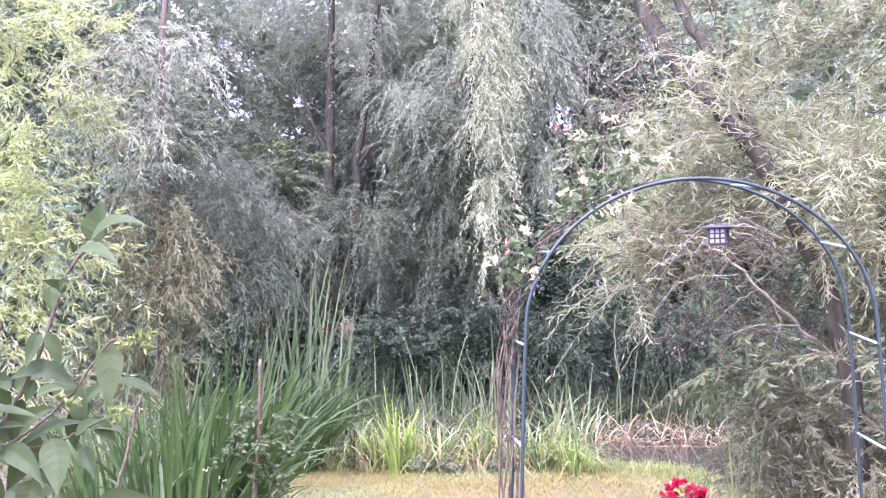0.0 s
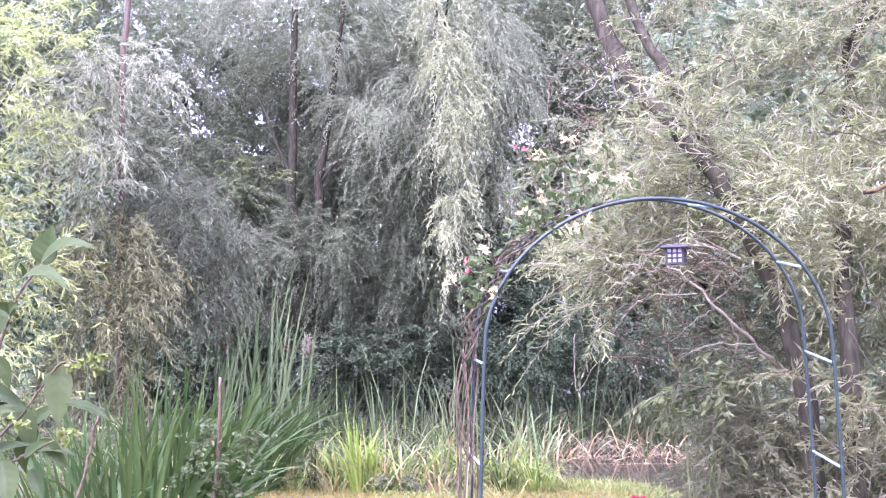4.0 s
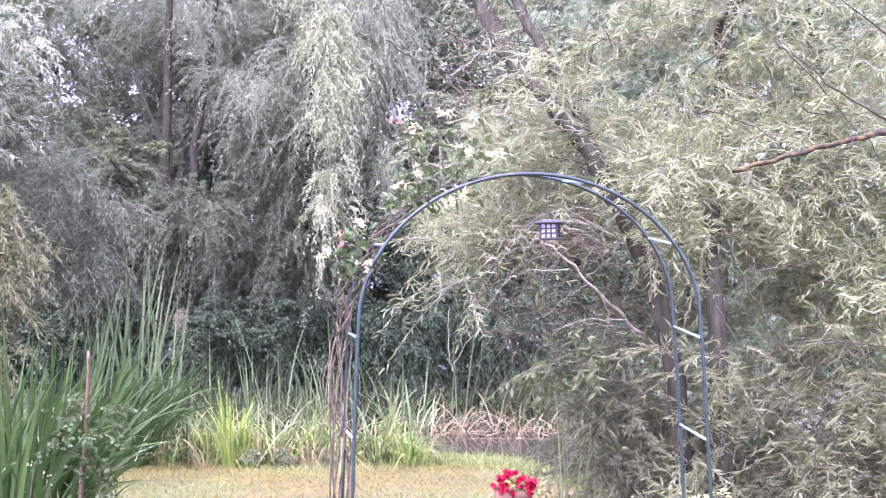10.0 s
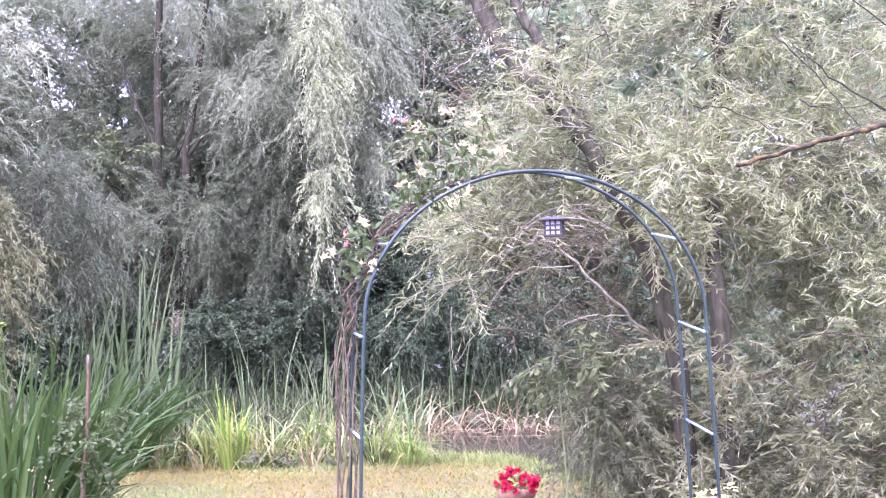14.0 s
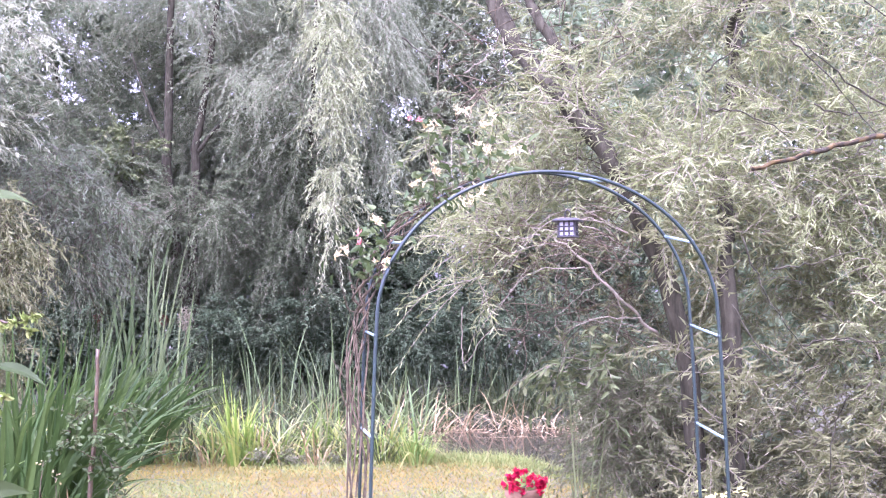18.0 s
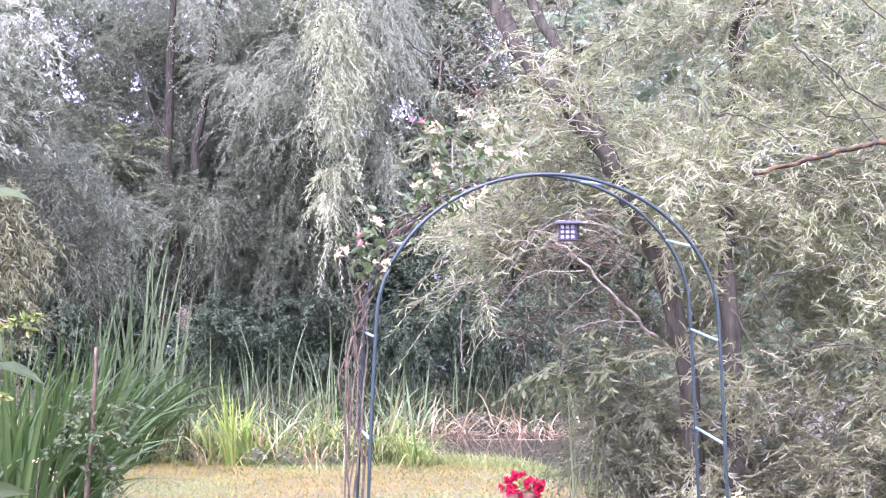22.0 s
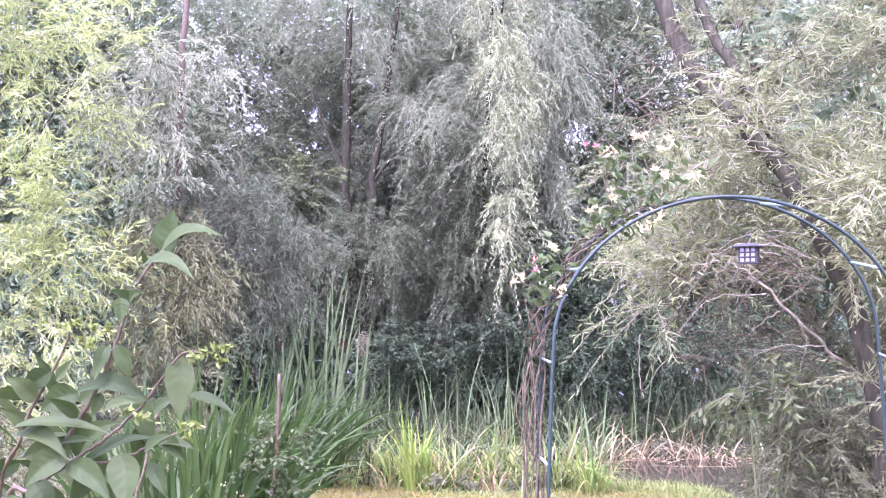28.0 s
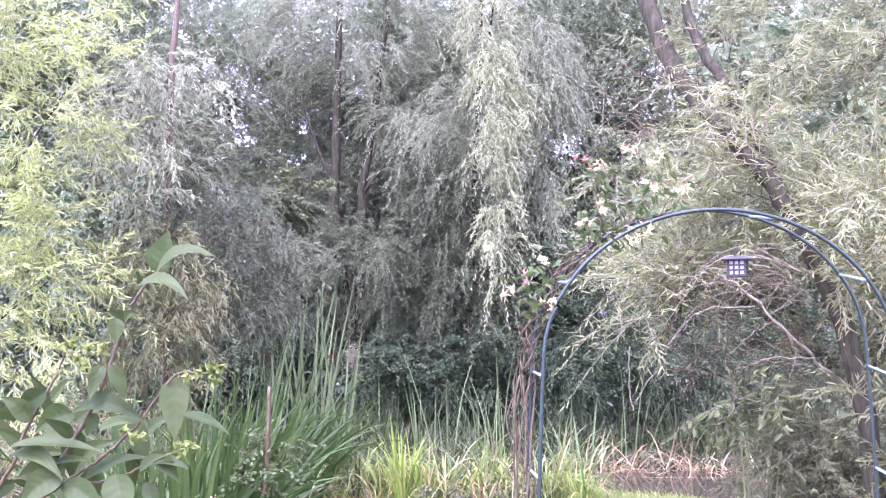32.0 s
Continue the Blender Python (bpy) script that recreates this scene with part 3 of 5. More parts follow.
def right_willow():
    g, st, low = Geo(), Geo(), Geo()
    boughs(g, st, [
        # over and behind the arch
        (0.75, 8.0, 2.45, 0.55, 0.5, 0.35, 167), (1.35, 8.0, 2.55, 0.5, 0.5, 0.4, 167), (0.5, 8.3, 2.32, 0.35, 0.4, 0.2, 64), (0.2, 8.2, 2.2, 0.25, 0.3, 0.2, 40),
        (1.0, 8.4, 2.35, 0.45, 0.3, 0.2, 90), (0.12, 7.7, 2.06, 0.16, 0.2, 0.12, 33), (0.33, 7.7, 2.14, 0.18, 0.2, 0.12, 39), (0.1, 7.6, 1.9, 0.08, 0.1, 0.06, 9), (0.22, 8.2, 1.85, 0.13, 0.2, 0.14, 16),
        # high crown
        (1.5, 8.2, 3.3, 0.7, 0.6, 0.5, 170), (2.3, 8.2, 3.4, 0.6, 0.6, 0.6, 160), (0.75, 8.6, 3.5, 0.4, 0.5, 0.4, 83), (0.2, 8.6, 2.75, 0.35, 0.4, 0.3, 62),
        (2.0, 8.2, 4.3, 1.2, 0.8, 0.5, 190), (0.6, 8.6, 4.4, 0.8, 0.6, 0.4, 126), (3.0, 8.0, 3.6, 0.6, 0.6, 0.9, 196),
        # side wall of leaves
        (2.05, 7.9, 2.5, 0.45, 0.5, 0.5, 230), (2.6, 7.8, 2.4, 0.5, 0.5, 0.6, 240), (2.3, 7.9, 1.6, 0.35, 0.5, 0.5, 130), (2.75, 7.8, 1.5, 0.45, 0.5, 0.5, 140),
        (1.3, 7.4, 2.4, 0.3, 0.2, 0.2, 70), (0.45, 7.6, 2.75, 0.2, 0.25, 0.2, 36), (0.7, 7.4, 2.8, 0.12, 0.1, 0.10, 18), (0.5, 7.5, 3.05, 0.12, 0.1, 0.10, 12), (3.2, 7.9, 2.2, 0.4, 0.5, 0.9, 170)],
        0.40, 0.26, 15, 0.108, 0.0088, fine=True, lean=(-0.12, -0.25, 0.25), stem_r=0.003, spread=0.85, curl=0.2, hang=0.12, fan=3)
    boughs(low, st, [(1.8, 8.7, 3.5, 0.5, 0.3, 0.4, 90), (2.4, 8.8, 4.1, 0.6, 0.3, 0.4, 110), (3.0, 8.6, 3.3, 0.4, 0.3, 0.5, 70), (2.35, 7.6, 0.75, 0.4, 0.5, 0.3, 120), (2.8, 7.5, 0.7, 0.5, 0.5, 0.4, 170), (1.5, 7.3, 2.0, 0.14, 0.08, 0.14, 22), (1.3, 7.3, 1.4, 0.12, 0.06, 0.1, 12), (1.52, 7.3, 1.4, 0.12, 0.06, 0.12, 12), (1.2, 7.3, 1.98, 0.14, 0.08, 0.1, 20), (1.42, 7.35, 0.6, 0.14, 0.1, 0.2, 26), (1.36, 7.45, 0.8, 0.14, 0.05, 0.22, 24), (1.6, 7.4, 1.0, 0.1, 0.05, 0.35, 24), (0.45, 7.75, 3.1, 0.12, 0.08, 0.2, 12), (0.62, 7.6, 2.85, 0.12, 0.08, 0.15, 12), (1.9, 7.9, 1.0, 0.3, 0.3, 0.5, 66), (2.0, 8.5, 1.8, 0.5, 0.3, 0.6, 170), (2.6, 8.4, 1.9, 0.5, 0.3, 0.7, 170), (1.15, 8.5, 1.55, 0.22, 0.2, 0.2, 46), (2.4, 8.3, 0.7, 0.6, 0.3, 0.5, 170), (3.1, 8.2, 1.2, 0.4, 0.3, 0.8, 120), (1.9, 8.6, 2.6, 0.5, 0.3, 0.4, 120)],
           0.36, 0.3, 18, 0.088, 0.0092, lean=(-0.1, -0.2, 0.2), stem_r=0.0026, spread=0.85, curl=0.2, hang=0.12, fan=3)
    tree("willow", "silvery willow leaning over the garden arch",
         [([(1.40, 7.75, -0.05), (1.37, 7.7, 0.6), (1.32, 7.65, 1.25), (1.18, 7.6, 1.86), (0.98, 7.6, 2.3), (0.80, 7.7, 2.65), (0.58, 8.0, 3.0), (0.33, 8.3, 3.4), (-0.05, 8.6, 4.5)], 0.058, 0.056),
          ([(1.57, 7.6, -0.05), (1.56, 7.6, 0.9), (1.55, 7.65, 1.9), (1.75, 8.5, 2.8), (2.1, 9.2, 4.6)], 0.07, 0.03),
          ([(0.90, 7.65, 2.5), (0.80, 7.9, 2.85), (0.60, 8.0, 3.25), (0.42, 8.2, 3.7), (0.3, 8.4, 4.5)], 0.036, 0.03),
          ([(1.9, 8.8, 3.0), (1.8, 8.6, 3.5), (2.1, 8.4, 3.7)], 0.03, 0.02)],
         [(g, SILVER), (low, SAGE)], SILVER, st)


def green_tree():
    """A broad-leaved tree behind the willow."""
    g, st = Geo(), Geo()
    boughs(g, st, [(1.5, 10.5, 3.6, 0.7, 0.5, 0.6, 90), (2.6, 10.5, 3.9, 0.8, 0.5, 0.8, 110), (3.4, 10.4, 2.9, 0.7, 0.6, 0.9, 100), (2.4, 10.8, 2.4, 0.9, 0.5, 0.7, 110), (3.2, 10.4, 1.2, 0.8, 0.6, 0.8, 100), (2.1, 9.8, 1.0, 0.5, 0.4, 0.8, 90), (2.5, 9.6, 1.7, 0.6, 0.4, 0.5, 70), (2.2, 10.6, 5.0, 1.2, 0.6, 0.6, 90), (1.9, 10.8, 4.2, 0.8, 0.4, 0.5, 110), (3.0, 10.8, 4.6, 0.8, 0.4, 0.6, 120), (2.6, 11.0, 3.4, 0.8, 0.4, 0.5, 100), (3.6, 10.8, 3.8, 0.5, 0.4, 0.6, 80)],
           0.4, 0.3, 10, 0.11, 0.05, fine=True)
    tree("broadleaf_tree", "dark green broad-leaved tree behind the willow",
         [([(3.6, 11.2, -0.05), (3.5, 11.2, 1.6), (3.2, 11.1, 3.2), (2.8, 10.9, 5.2)], 0.08, 0.03)], g, DARK, st)


def bare_twigs():
    """Dead wood hanging in the hollow behind the arch."""
    ob = thing("dead_branch", "pale leafless branch with tangled twigs in the willow's hollow", "branch")
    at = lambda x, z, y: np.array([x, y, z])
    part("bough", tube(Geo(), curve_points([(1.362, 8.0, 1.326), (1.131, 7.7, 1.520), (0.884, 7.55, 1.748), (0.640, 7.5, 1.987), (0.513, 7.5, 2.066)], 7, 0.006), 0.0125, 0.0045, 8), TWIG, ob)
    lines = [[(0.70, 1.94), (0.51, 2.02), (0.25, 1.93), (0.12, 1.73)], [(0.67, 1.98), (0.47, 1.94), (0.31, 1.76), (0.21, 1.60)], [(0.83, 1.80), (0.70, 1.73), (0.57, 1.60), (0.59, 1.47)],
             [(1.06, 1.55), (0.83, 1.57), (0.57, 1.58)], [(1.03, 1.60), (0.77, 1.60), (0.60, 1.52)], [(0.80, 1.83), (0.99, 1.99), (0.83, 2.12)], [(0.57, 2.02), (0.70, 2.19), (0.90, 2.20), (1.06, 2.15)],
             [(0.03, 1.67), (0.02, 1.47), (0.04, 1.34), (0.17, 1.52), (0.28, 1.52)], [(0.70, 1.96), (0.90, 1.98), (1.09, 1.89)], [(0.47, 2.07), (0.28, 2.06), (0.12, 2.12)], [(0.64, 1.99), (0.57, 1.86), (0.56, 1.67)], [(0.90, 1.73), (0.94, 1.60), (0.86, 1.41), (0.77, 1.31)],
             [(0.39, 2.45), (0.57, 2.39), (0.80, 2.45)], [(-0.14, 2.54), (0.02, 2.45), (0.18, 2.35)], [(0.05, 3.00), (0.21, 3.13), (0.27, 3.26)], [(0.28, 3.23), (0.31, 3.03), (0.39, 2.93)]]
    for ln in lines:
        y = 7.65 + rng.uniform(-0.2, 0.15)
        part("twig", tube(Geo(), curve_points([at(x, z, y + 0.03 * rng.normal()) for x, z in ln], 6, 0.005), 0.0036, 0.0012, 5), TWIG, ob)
    g = Geo()
    for _ in range(210):
        a = np.array([rng.uniform(0.18, 1.12), rng.uniform(7.6, 8.3), rng.uniform(1.47, 2.2)])
        d = unit(rng.normal(size=3) * [1, 0.5, 0.7])
        L = rng.uniform(0.15, 0.45)
        tube(g, curve_points([a, a + d * L * 0.5 + rng.normal(0, 0.04, 3), a + d * L - UP * 0.08], 3), 0.003, 0.001, 4)
    for _ in range(120):
        a = np.array([rng.uniform(-0.1, 1.0), rng.uniform(7.8, 8.6), rng.uniform(2.4, 3.5)])
        d = unit(rng.normal(size=3) * [1, 0.4, 0.8])
        L = rng.uniform(0.2, 0.6)
        tube(g, curve_points([a, a + d * L * 0.5 + rng.normal(0, 0.05, 3), a + d * L - UP * 0.05], 4), 0.0036, 0.001, 4)
    part("brushwood", g, VINE, ob, kind="stuff")
    for k in range(26):
        a = np.array([rng.uniform(0.7, 1.1), rng.uniform(7.25, 7.6), rng.uniform(1.85, 2.2)])
        L = rng.uniform(0.3, 0.85)
        mid = a + np.array([-L * 0.5, 0, rng.normal(0.10, 0.07)])
        end = a + np.array([-L, rng.normal(0, 0.05), rng.normal(-0.06, 0.14)])
        part("twig", tube(Geo(), curve_points([a, mid, end], 6, 0.004), 0.0032, 0.001, 5), TWIG if k % 3 == 0 else VINE, ob)
    wood = thing("dead_branch", "thin dark dead twigs hanging among the willow leaves", "branch")
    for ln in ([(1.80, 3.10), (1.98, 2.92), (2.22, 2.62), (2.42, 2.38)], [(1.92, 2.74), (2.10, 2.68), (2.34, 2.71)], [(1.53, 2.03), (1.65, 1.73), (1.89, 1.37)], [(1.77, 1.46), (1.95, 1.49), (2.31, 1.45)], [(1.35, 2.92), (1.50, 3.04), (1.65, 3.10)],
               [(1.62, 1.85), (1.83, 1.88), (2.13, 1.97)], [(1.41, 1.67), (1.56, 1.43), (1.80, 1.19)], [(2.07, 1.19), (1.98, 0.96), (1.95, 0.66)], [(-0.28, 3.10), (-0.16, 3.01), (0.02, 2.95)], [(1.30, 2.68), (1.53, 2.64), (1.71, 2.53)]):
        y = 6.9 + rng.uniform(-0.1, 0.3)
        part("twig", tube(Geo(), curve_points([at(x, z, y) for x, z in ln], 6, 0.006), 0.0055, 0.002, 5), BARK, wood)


def lichen_branch():
    """A dead bough reaching in from the side, orange with lichen."""
    ob = thing("dead_branch", "dead willow branch crusted with orange lichen", "branch")
    part("bough", tube(Geo(), curve_points([(3.4, 6.2, 3.0), (2.5, 6.05, 2.62), (2.05, 5.95, 2.46), (1.72, 5.9, 2.38), (1.3, 5.85, 2.27)], 9, 0.0035), 0.018, 0.0095, 9), LICHEN, ob)
    for p in ([(2.1, 5.95, 2.47), (1.8, 5.9, 2.62), (1.55, 5.9, 2.85)], [(2.35, 6.0, 2.55), (2.1, 6.0, 2.85), (1.7, 6.0, 3.2)], [(1.85, 5.9, 2.4), (1.75, 5.9, 2.32)]):
        part("twig", tube(Geo(), curve_points(p, 5, 0.006), 0.007, 0.002, 5), BARK, ob)


def yellow_willow():
    g, st = Geo(), Geo()
    boughs(g, st, [(-5.5, 12, 4.95, 0.5, 0.5, 0.3, 70), (-6.3, 12.3, 4.7, 0.5, 0.4, 0.6, 80), (-5.9, 12, 4.3, 0.6, 0.6, 0.7, 84), (-5.0, 12, 4.5, 0.35, 0.5, 0.25, 45), (-5.4, 11.8, 3.8, 0.4, 0.5, 0.35, 67), (-5.9, 11.8, 3.2, 0.45, 0.5, 0.5, 97),
                   (-5.4, 11.8, 2.9, 0.4, 0.4, 0.3, 67), (-5.2, 11.8, 2.35, 0.4, 0.4, 0.3, 60), (-5.8, 11.6, 2.2, 0.5, 0.5, 0.5, 105), (-5.4, 11.6, 1.7, 0.4, 0.5, 0.3, 67), (-5.7, 11.6, 1.2, 0.6, 0.5, 0.4, 67),
                   (-6.6, 12, 3.0, 0.6, 0.6, 1.6, 150)],
           0.58, 0.15, 17, 0.14, 0.0155, fine=True, lean=(0.35, -0.2, 0.05), spread=0.75, curl=0.2, thin=0.66, fan=4)
    tree("golden_willow", "sunlit yellow-green willow beside the pond",
         [([(-7.0, 12.8, -0.1), (-6.95, 12.7, 1.5), (-6.9, 12.6, 3.2), (-6.8, 12.5, 5.5)], 0.09, 0.04),
          ([(-6.9, 12.6, 2.5), (-6.0, 12.4, 3.4), (-5.3, 12.2, 4.2)], 0.02, 0.006),
          ([(-6.9, 12.7, 1.2), (-6.2, 12.3, 1.8), (-5.4, 12.0, 2.3)], 0.018, 0.006)], g, YELLOW, st)


def silver_sapling():
    g, st, low, dusk = Geo(), Geo(), Geo(), Geo()
    boughs(g, st, [(-4.8, 13, 4.5, 0.3, 0.4, 0.35, 48), (-4.4, 13, 4.6, 0.25, 0.3, 0.3, 28), (-5.0, 12.9, 3.9, 0.3, 0.4, 0.15, 50), (-4.6, 13, 3.7, 0.3, 0.4, 0.25, 50), (-4.9, 12.9, 3.4, 0.3, 0.3, 0.25, 60), (-4.65, 12.8, 4.2, 0.12, 0.1, 0.5, 24), (-5.2, 13.3, 4.3, 0.5, 0.4, 0.8, 90)],
           0.5, 0.5, 17, 0.125, 0.017, fine=True, lean=(0.15, -0.25, 0), spread=0.65, curl=0.2, thin=0.75, fan=4)
    boughs(low, st, [(-4.75, 13.0, 2.6, 0.4, 0.4, 0.4, 140), (-4.6, 13.0, 1.9, 0.4, 0.4, 0.4, 130), (-4.7, 13.0, 1.2, 0.5, 0.4, 0.4, 120), (-4.3, 13.1, 2.2, 0.25, 0.3, 0.5, 60)],
           0.42, 0.8, 14, 0.115, 0.018, spread=0.65, fan=4)
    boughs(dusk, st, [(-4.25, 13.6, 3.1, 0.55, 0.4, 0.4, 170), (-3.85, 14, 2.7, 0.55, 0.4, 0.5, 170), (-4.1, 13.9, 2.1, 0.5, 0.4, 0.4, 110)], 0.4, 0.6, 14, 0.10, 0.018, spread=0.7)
    tree("silver_willow", "young silver willow with a reddish stem",
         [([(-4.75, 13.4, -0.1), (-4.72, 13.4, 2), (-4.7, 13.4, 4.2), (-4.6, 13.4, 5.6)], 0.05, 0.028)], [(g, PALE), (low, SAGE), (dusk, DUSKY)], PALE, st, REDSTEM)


def understorey():
    """Bushes and weeds of the far bank, their leaf colour darkened for the shade."""
    g, st = Geo(), Geo()
    boughs(g, st, [(-0.6, 21.6, 1.0, 1.4, 0.6, 0.7, 300), (1.4, 21.4, 0.9, 1.2, 0.6, 0.7, 420), (0.2, 23.4, 3.0, 2.2, 0.6, 1.0, 420), (3.2, 23, 2.8, 1.8, 0.6, 1.2, 420), (3.4, 21.4, 1.0, 1.4, 0.6, 0.8, 240), (-2.6, 21.8, 0.8, 1.2, 0.6, 0.6, 240), (0.6, 22.4, 1.9, 1.6, 0.6, 0.7, 260), (-6.4, 21.4, 1.5, 1.4, 0.8, 0.9, 280), (-1.9, 20.7, 1.2, 1.1, 0.35, 0.6, 240), (-3.5, 20.8, 1.2, 1.0, 0.35, 0.6, 220), (-0.6, 20.6, 1.4, 0.9, 0.35, 0.7, 200), (0.8, 20.8, 1.5, 1.0, 0.35, 0.7, 200)],
           0.6, 0.3, 13, 0.12, 0.035)
    ob = thing("bush", "waterside bushes with leaves coloured dark for deep shade", "bush")
    part("foliage", g, SHADE_LEAF, ob, smooth=False, kind="stuff")
    part("branchwork", st, BARK, ob, kind="stuff")


def willow_bush():
    """Low grey-green growth at the golden willow's foot."""
    g, st = Geo(), Geo()
    boughs(g, st, [(-4.9, 11.4, 0.7, 0.5, 0.4, 0.5, 110), (-5.7, 11.2, 0.7, 0.6, 0.4, 0.5, 130), (-6.5, 11.4, 0.8, 0.6, 0.4, 0.6, 130), (-7.3, 11.8, 0.8, 0.6, 0.4, 0.7, 110), (-4.3, 11.8, 0.5, 0.4, 0.4, 0.4, 80)],
           0.45, 0.4, 16, 0.11, 0.016, spread=0.75, fan=3)
    ob = thing("bush", "low grey-green willow bush at the golden willow's foot", "bush")
    part("foliage", g, SAGE, ob, smooth=False, kind="stuff")
    part("branchwork", st, VINE, ob, kind="stuff")


def right_shrub():
    g, st, fr = Geo(), Geo(), Geo()
    boughs(g, st, [(1.15, 8.4, 0.75, 0.35, 0.35, 0.45, 230), (1.45, 8.2, 0.6, 0.3, 0.35, 0.45, 190), (1.6, 8.3, 1.1, 0.3, 0.3, 0.3, 70), (1.15, 8.5, 1.25, 0.25, 0.3, 0.18, 50), (1.7, 7.9, 0.5, 0.4, 0.3, 0.4, 100), (0.98, 8.6, 0.45, 0.22, 0.3, 0.35, 60), (1.2, 8.2, 0.25, 0.3, 0.3, 0.2, 60), (0.88, 8.1, 0.85, 0.13, 0.2, 0.3, 66), (1.1, 8.0, 1.12, 0.25, 0.15, 0.2, 90), (1.75, 9.2, 0.35, 0.4, 0.4, 0.35, 90), (2.4, 9.3, 0.4, 0.5, 0.4, 0.4, 120), (3.2, 9.3, 0.5, 0.5, 0.4, 0.5, 120)],
           0.32, 0.4, 16, 0.078, 0.0115, fine=False, stem_r=0.0022, fan=3, hang=0.15)
    boughs(fr, st, [(0.66, 7.9, 1.30, 0.16, 0.15, 0.06, 14), (0.90, 7.85, 1.38, 0.16, 0.15, 0.06, 12), (0.82, 7.85, 1.12, 0.18, 0.1, 0.13, 9)], 0.24, 0.35, 8, 0.09, 0.028, fine=True, fan=3)
    ob = thing("shrub", "tangled olive-green shrub at the foot of the willow", "shrub")
    for p in ([(1.3, 8.4, -0.05), (1.25, 8.4, 0.6), (1.1, 8.4, 1.2)], [(1.4, 8.4, -0.05), (1.6, 8.3, 0.7), (1.7, 8.2, 1.2)]):
        part("stem", tube(Geo(), curve_points(p, 5, 0.01), 0.018, 0.006, 6), BARK, ob)
    part("foliage", g, OLIVE, ob, smooth=False, kind="stuff")
    part("young_foliage", fr, SPRIG, ob, "fresh green broad leaves", smooth=False, kind="stuff")
    part("branchwork", st, TWIG, ob, kind="stuff")


back_willow()
curtain_willow()
woodland()
sapling()
green_tree()
for x, y, h, w, n, mat in ((-13, 27, 10, 4.0, 1500, GREY), (-8.5, 28, 9.5, 3.5, 1300, DARK), (-1.0, 28, 10, 3.2, 1300, DARK), (2.2, 26, 10, 3.2, 1400, GREY), (6.5, 24, 9, 3.6, 1500, GREY), (11, 26, 10, 4.0, 1300, DARK), (-5, 32, 8, 3.5, 900, FRESH), (4, 32, 12, 4.0, 1100, DARK)):
    far_tree(x, y, h, w, n, mat, "tall leafy tree in the wood beyond the pond")
right_willow()
bare_twigs()
lichen_branch()
yellow_willow()
silver_sapling()
understorey()
willow_bush()
right_shrub()


# ---- reeds, irises and grasses ----
def flag_clump():
    """Sword leaves in fans, leaning out over the lawn; every leaf is a piece of its own."""
    ob = thing("flag_iris", "dense clump of dark green sword-shaped iris leaves", "plant")
    for x0, x1, y, n, lo, hi, h in ((-3.55, -2.95, 9.6, 80, -0.2, 0.3, 1.7), (-3.35, -2.8, 9.95, 80, -0.05, 0.42, 1.8), (-4.3, -3.5, 10.2, 60, -0.3, 0.3, 1.8), (-3.0, -2.8, 9.8, 20, 0.15, 0.5, 1.65), (-4.0, -3.3, 14.2, 80, 0.0, 0.5, 1.95)):
        for _ in range(n):
            k = rng.uniform()
            foot = np.array([[x0 + (x1 - x0) * k, y + rng.normal(0, 0.12), -0.02]])
            out = lo + (hi - lo) * np.clip(k + rng.normal(0, 0.22), 0, 1.1)
            way = unit(np.array([[out, rng.normal(-0.04, 0.16), 1.0]]))
            g = blades(Geo(), foot, way, h * rng.uniform(0.6, 1.06), 0.038 * rng.uniform(0.7, 1.2), abs(rng.normal(0.3, 0.34)) + (0.3 * rng.uniform() if y > 11 else 0.0), 9, unit(np.array([[1.0, rng.normal(0, 0.5), -out * 0.5]])))
            part("leaf", g, FLAG, ob)
    n = 12
    a = np.linspace(-0.8, 0.35, n)
    base = np.stack([-2.66 + rng.normal(0, 0.09, n), 9.4 + rng.normal(0, 0.1, n), np.full(n, 0.02)], 1)
    way = unit(np.stack([np.cos(a), np.sin(a), rng.uniform(1.2, 2.2, n)], 1))
    part("bowed_leaves", blades(Geo(), base, way, rng.uniform(1.0, 1.5, n), 0.02, rng.uniform(0.7, 1.0, n), 12), REED, ob, "long dark leaves bowed over the lawn", kind="stuff")
    part("withered_leaves", clump(Geo(), (-2.72, 9.55, 0), 0.22, 34, 0.6, 0.02, 0.7, 0.9, segments=7), STRAW, ob, "withered brown leaves at the foot", kind="stuff")


def bulrushes():
    """Tall narrow leaves; every leaf is a piece of its own."""
    ob = thing("bulrush", "tall narrow bulrush leaves standing over the irises", "plant")
    for x, y, n, h in ((-3.8, 14.6, 11, 2.75), (-3.5, 14.6, 11, 2.8), (-4.1, 14.7, 6, 2.3), (-3.1, 14.8, 4, 2.45), (-3.4, 14.6, 6, 2.4)):
        for _ in range(n):
            foot = np.array([[x + rng.normal(0, 0.11), y + rng.normal(0, 0.12), -0.02]])
            way = unit(np.array([[rng.normal(0.05, 0.12), rng.normal(0, 0.08), 1.0]]))
            g = blades(Geo(), foot, way, h * rng.uniform(0.68, 1.04), 0.036 * rng.uniform(0.7, 1.2), abs(rng.normal(0, 0.1)), 7, unit(rng.normal(size=(1, 3)) * [1, 0.6, 0] + [0.6, 0, 0]))
            part("leaf", g, PALEREED, ob)


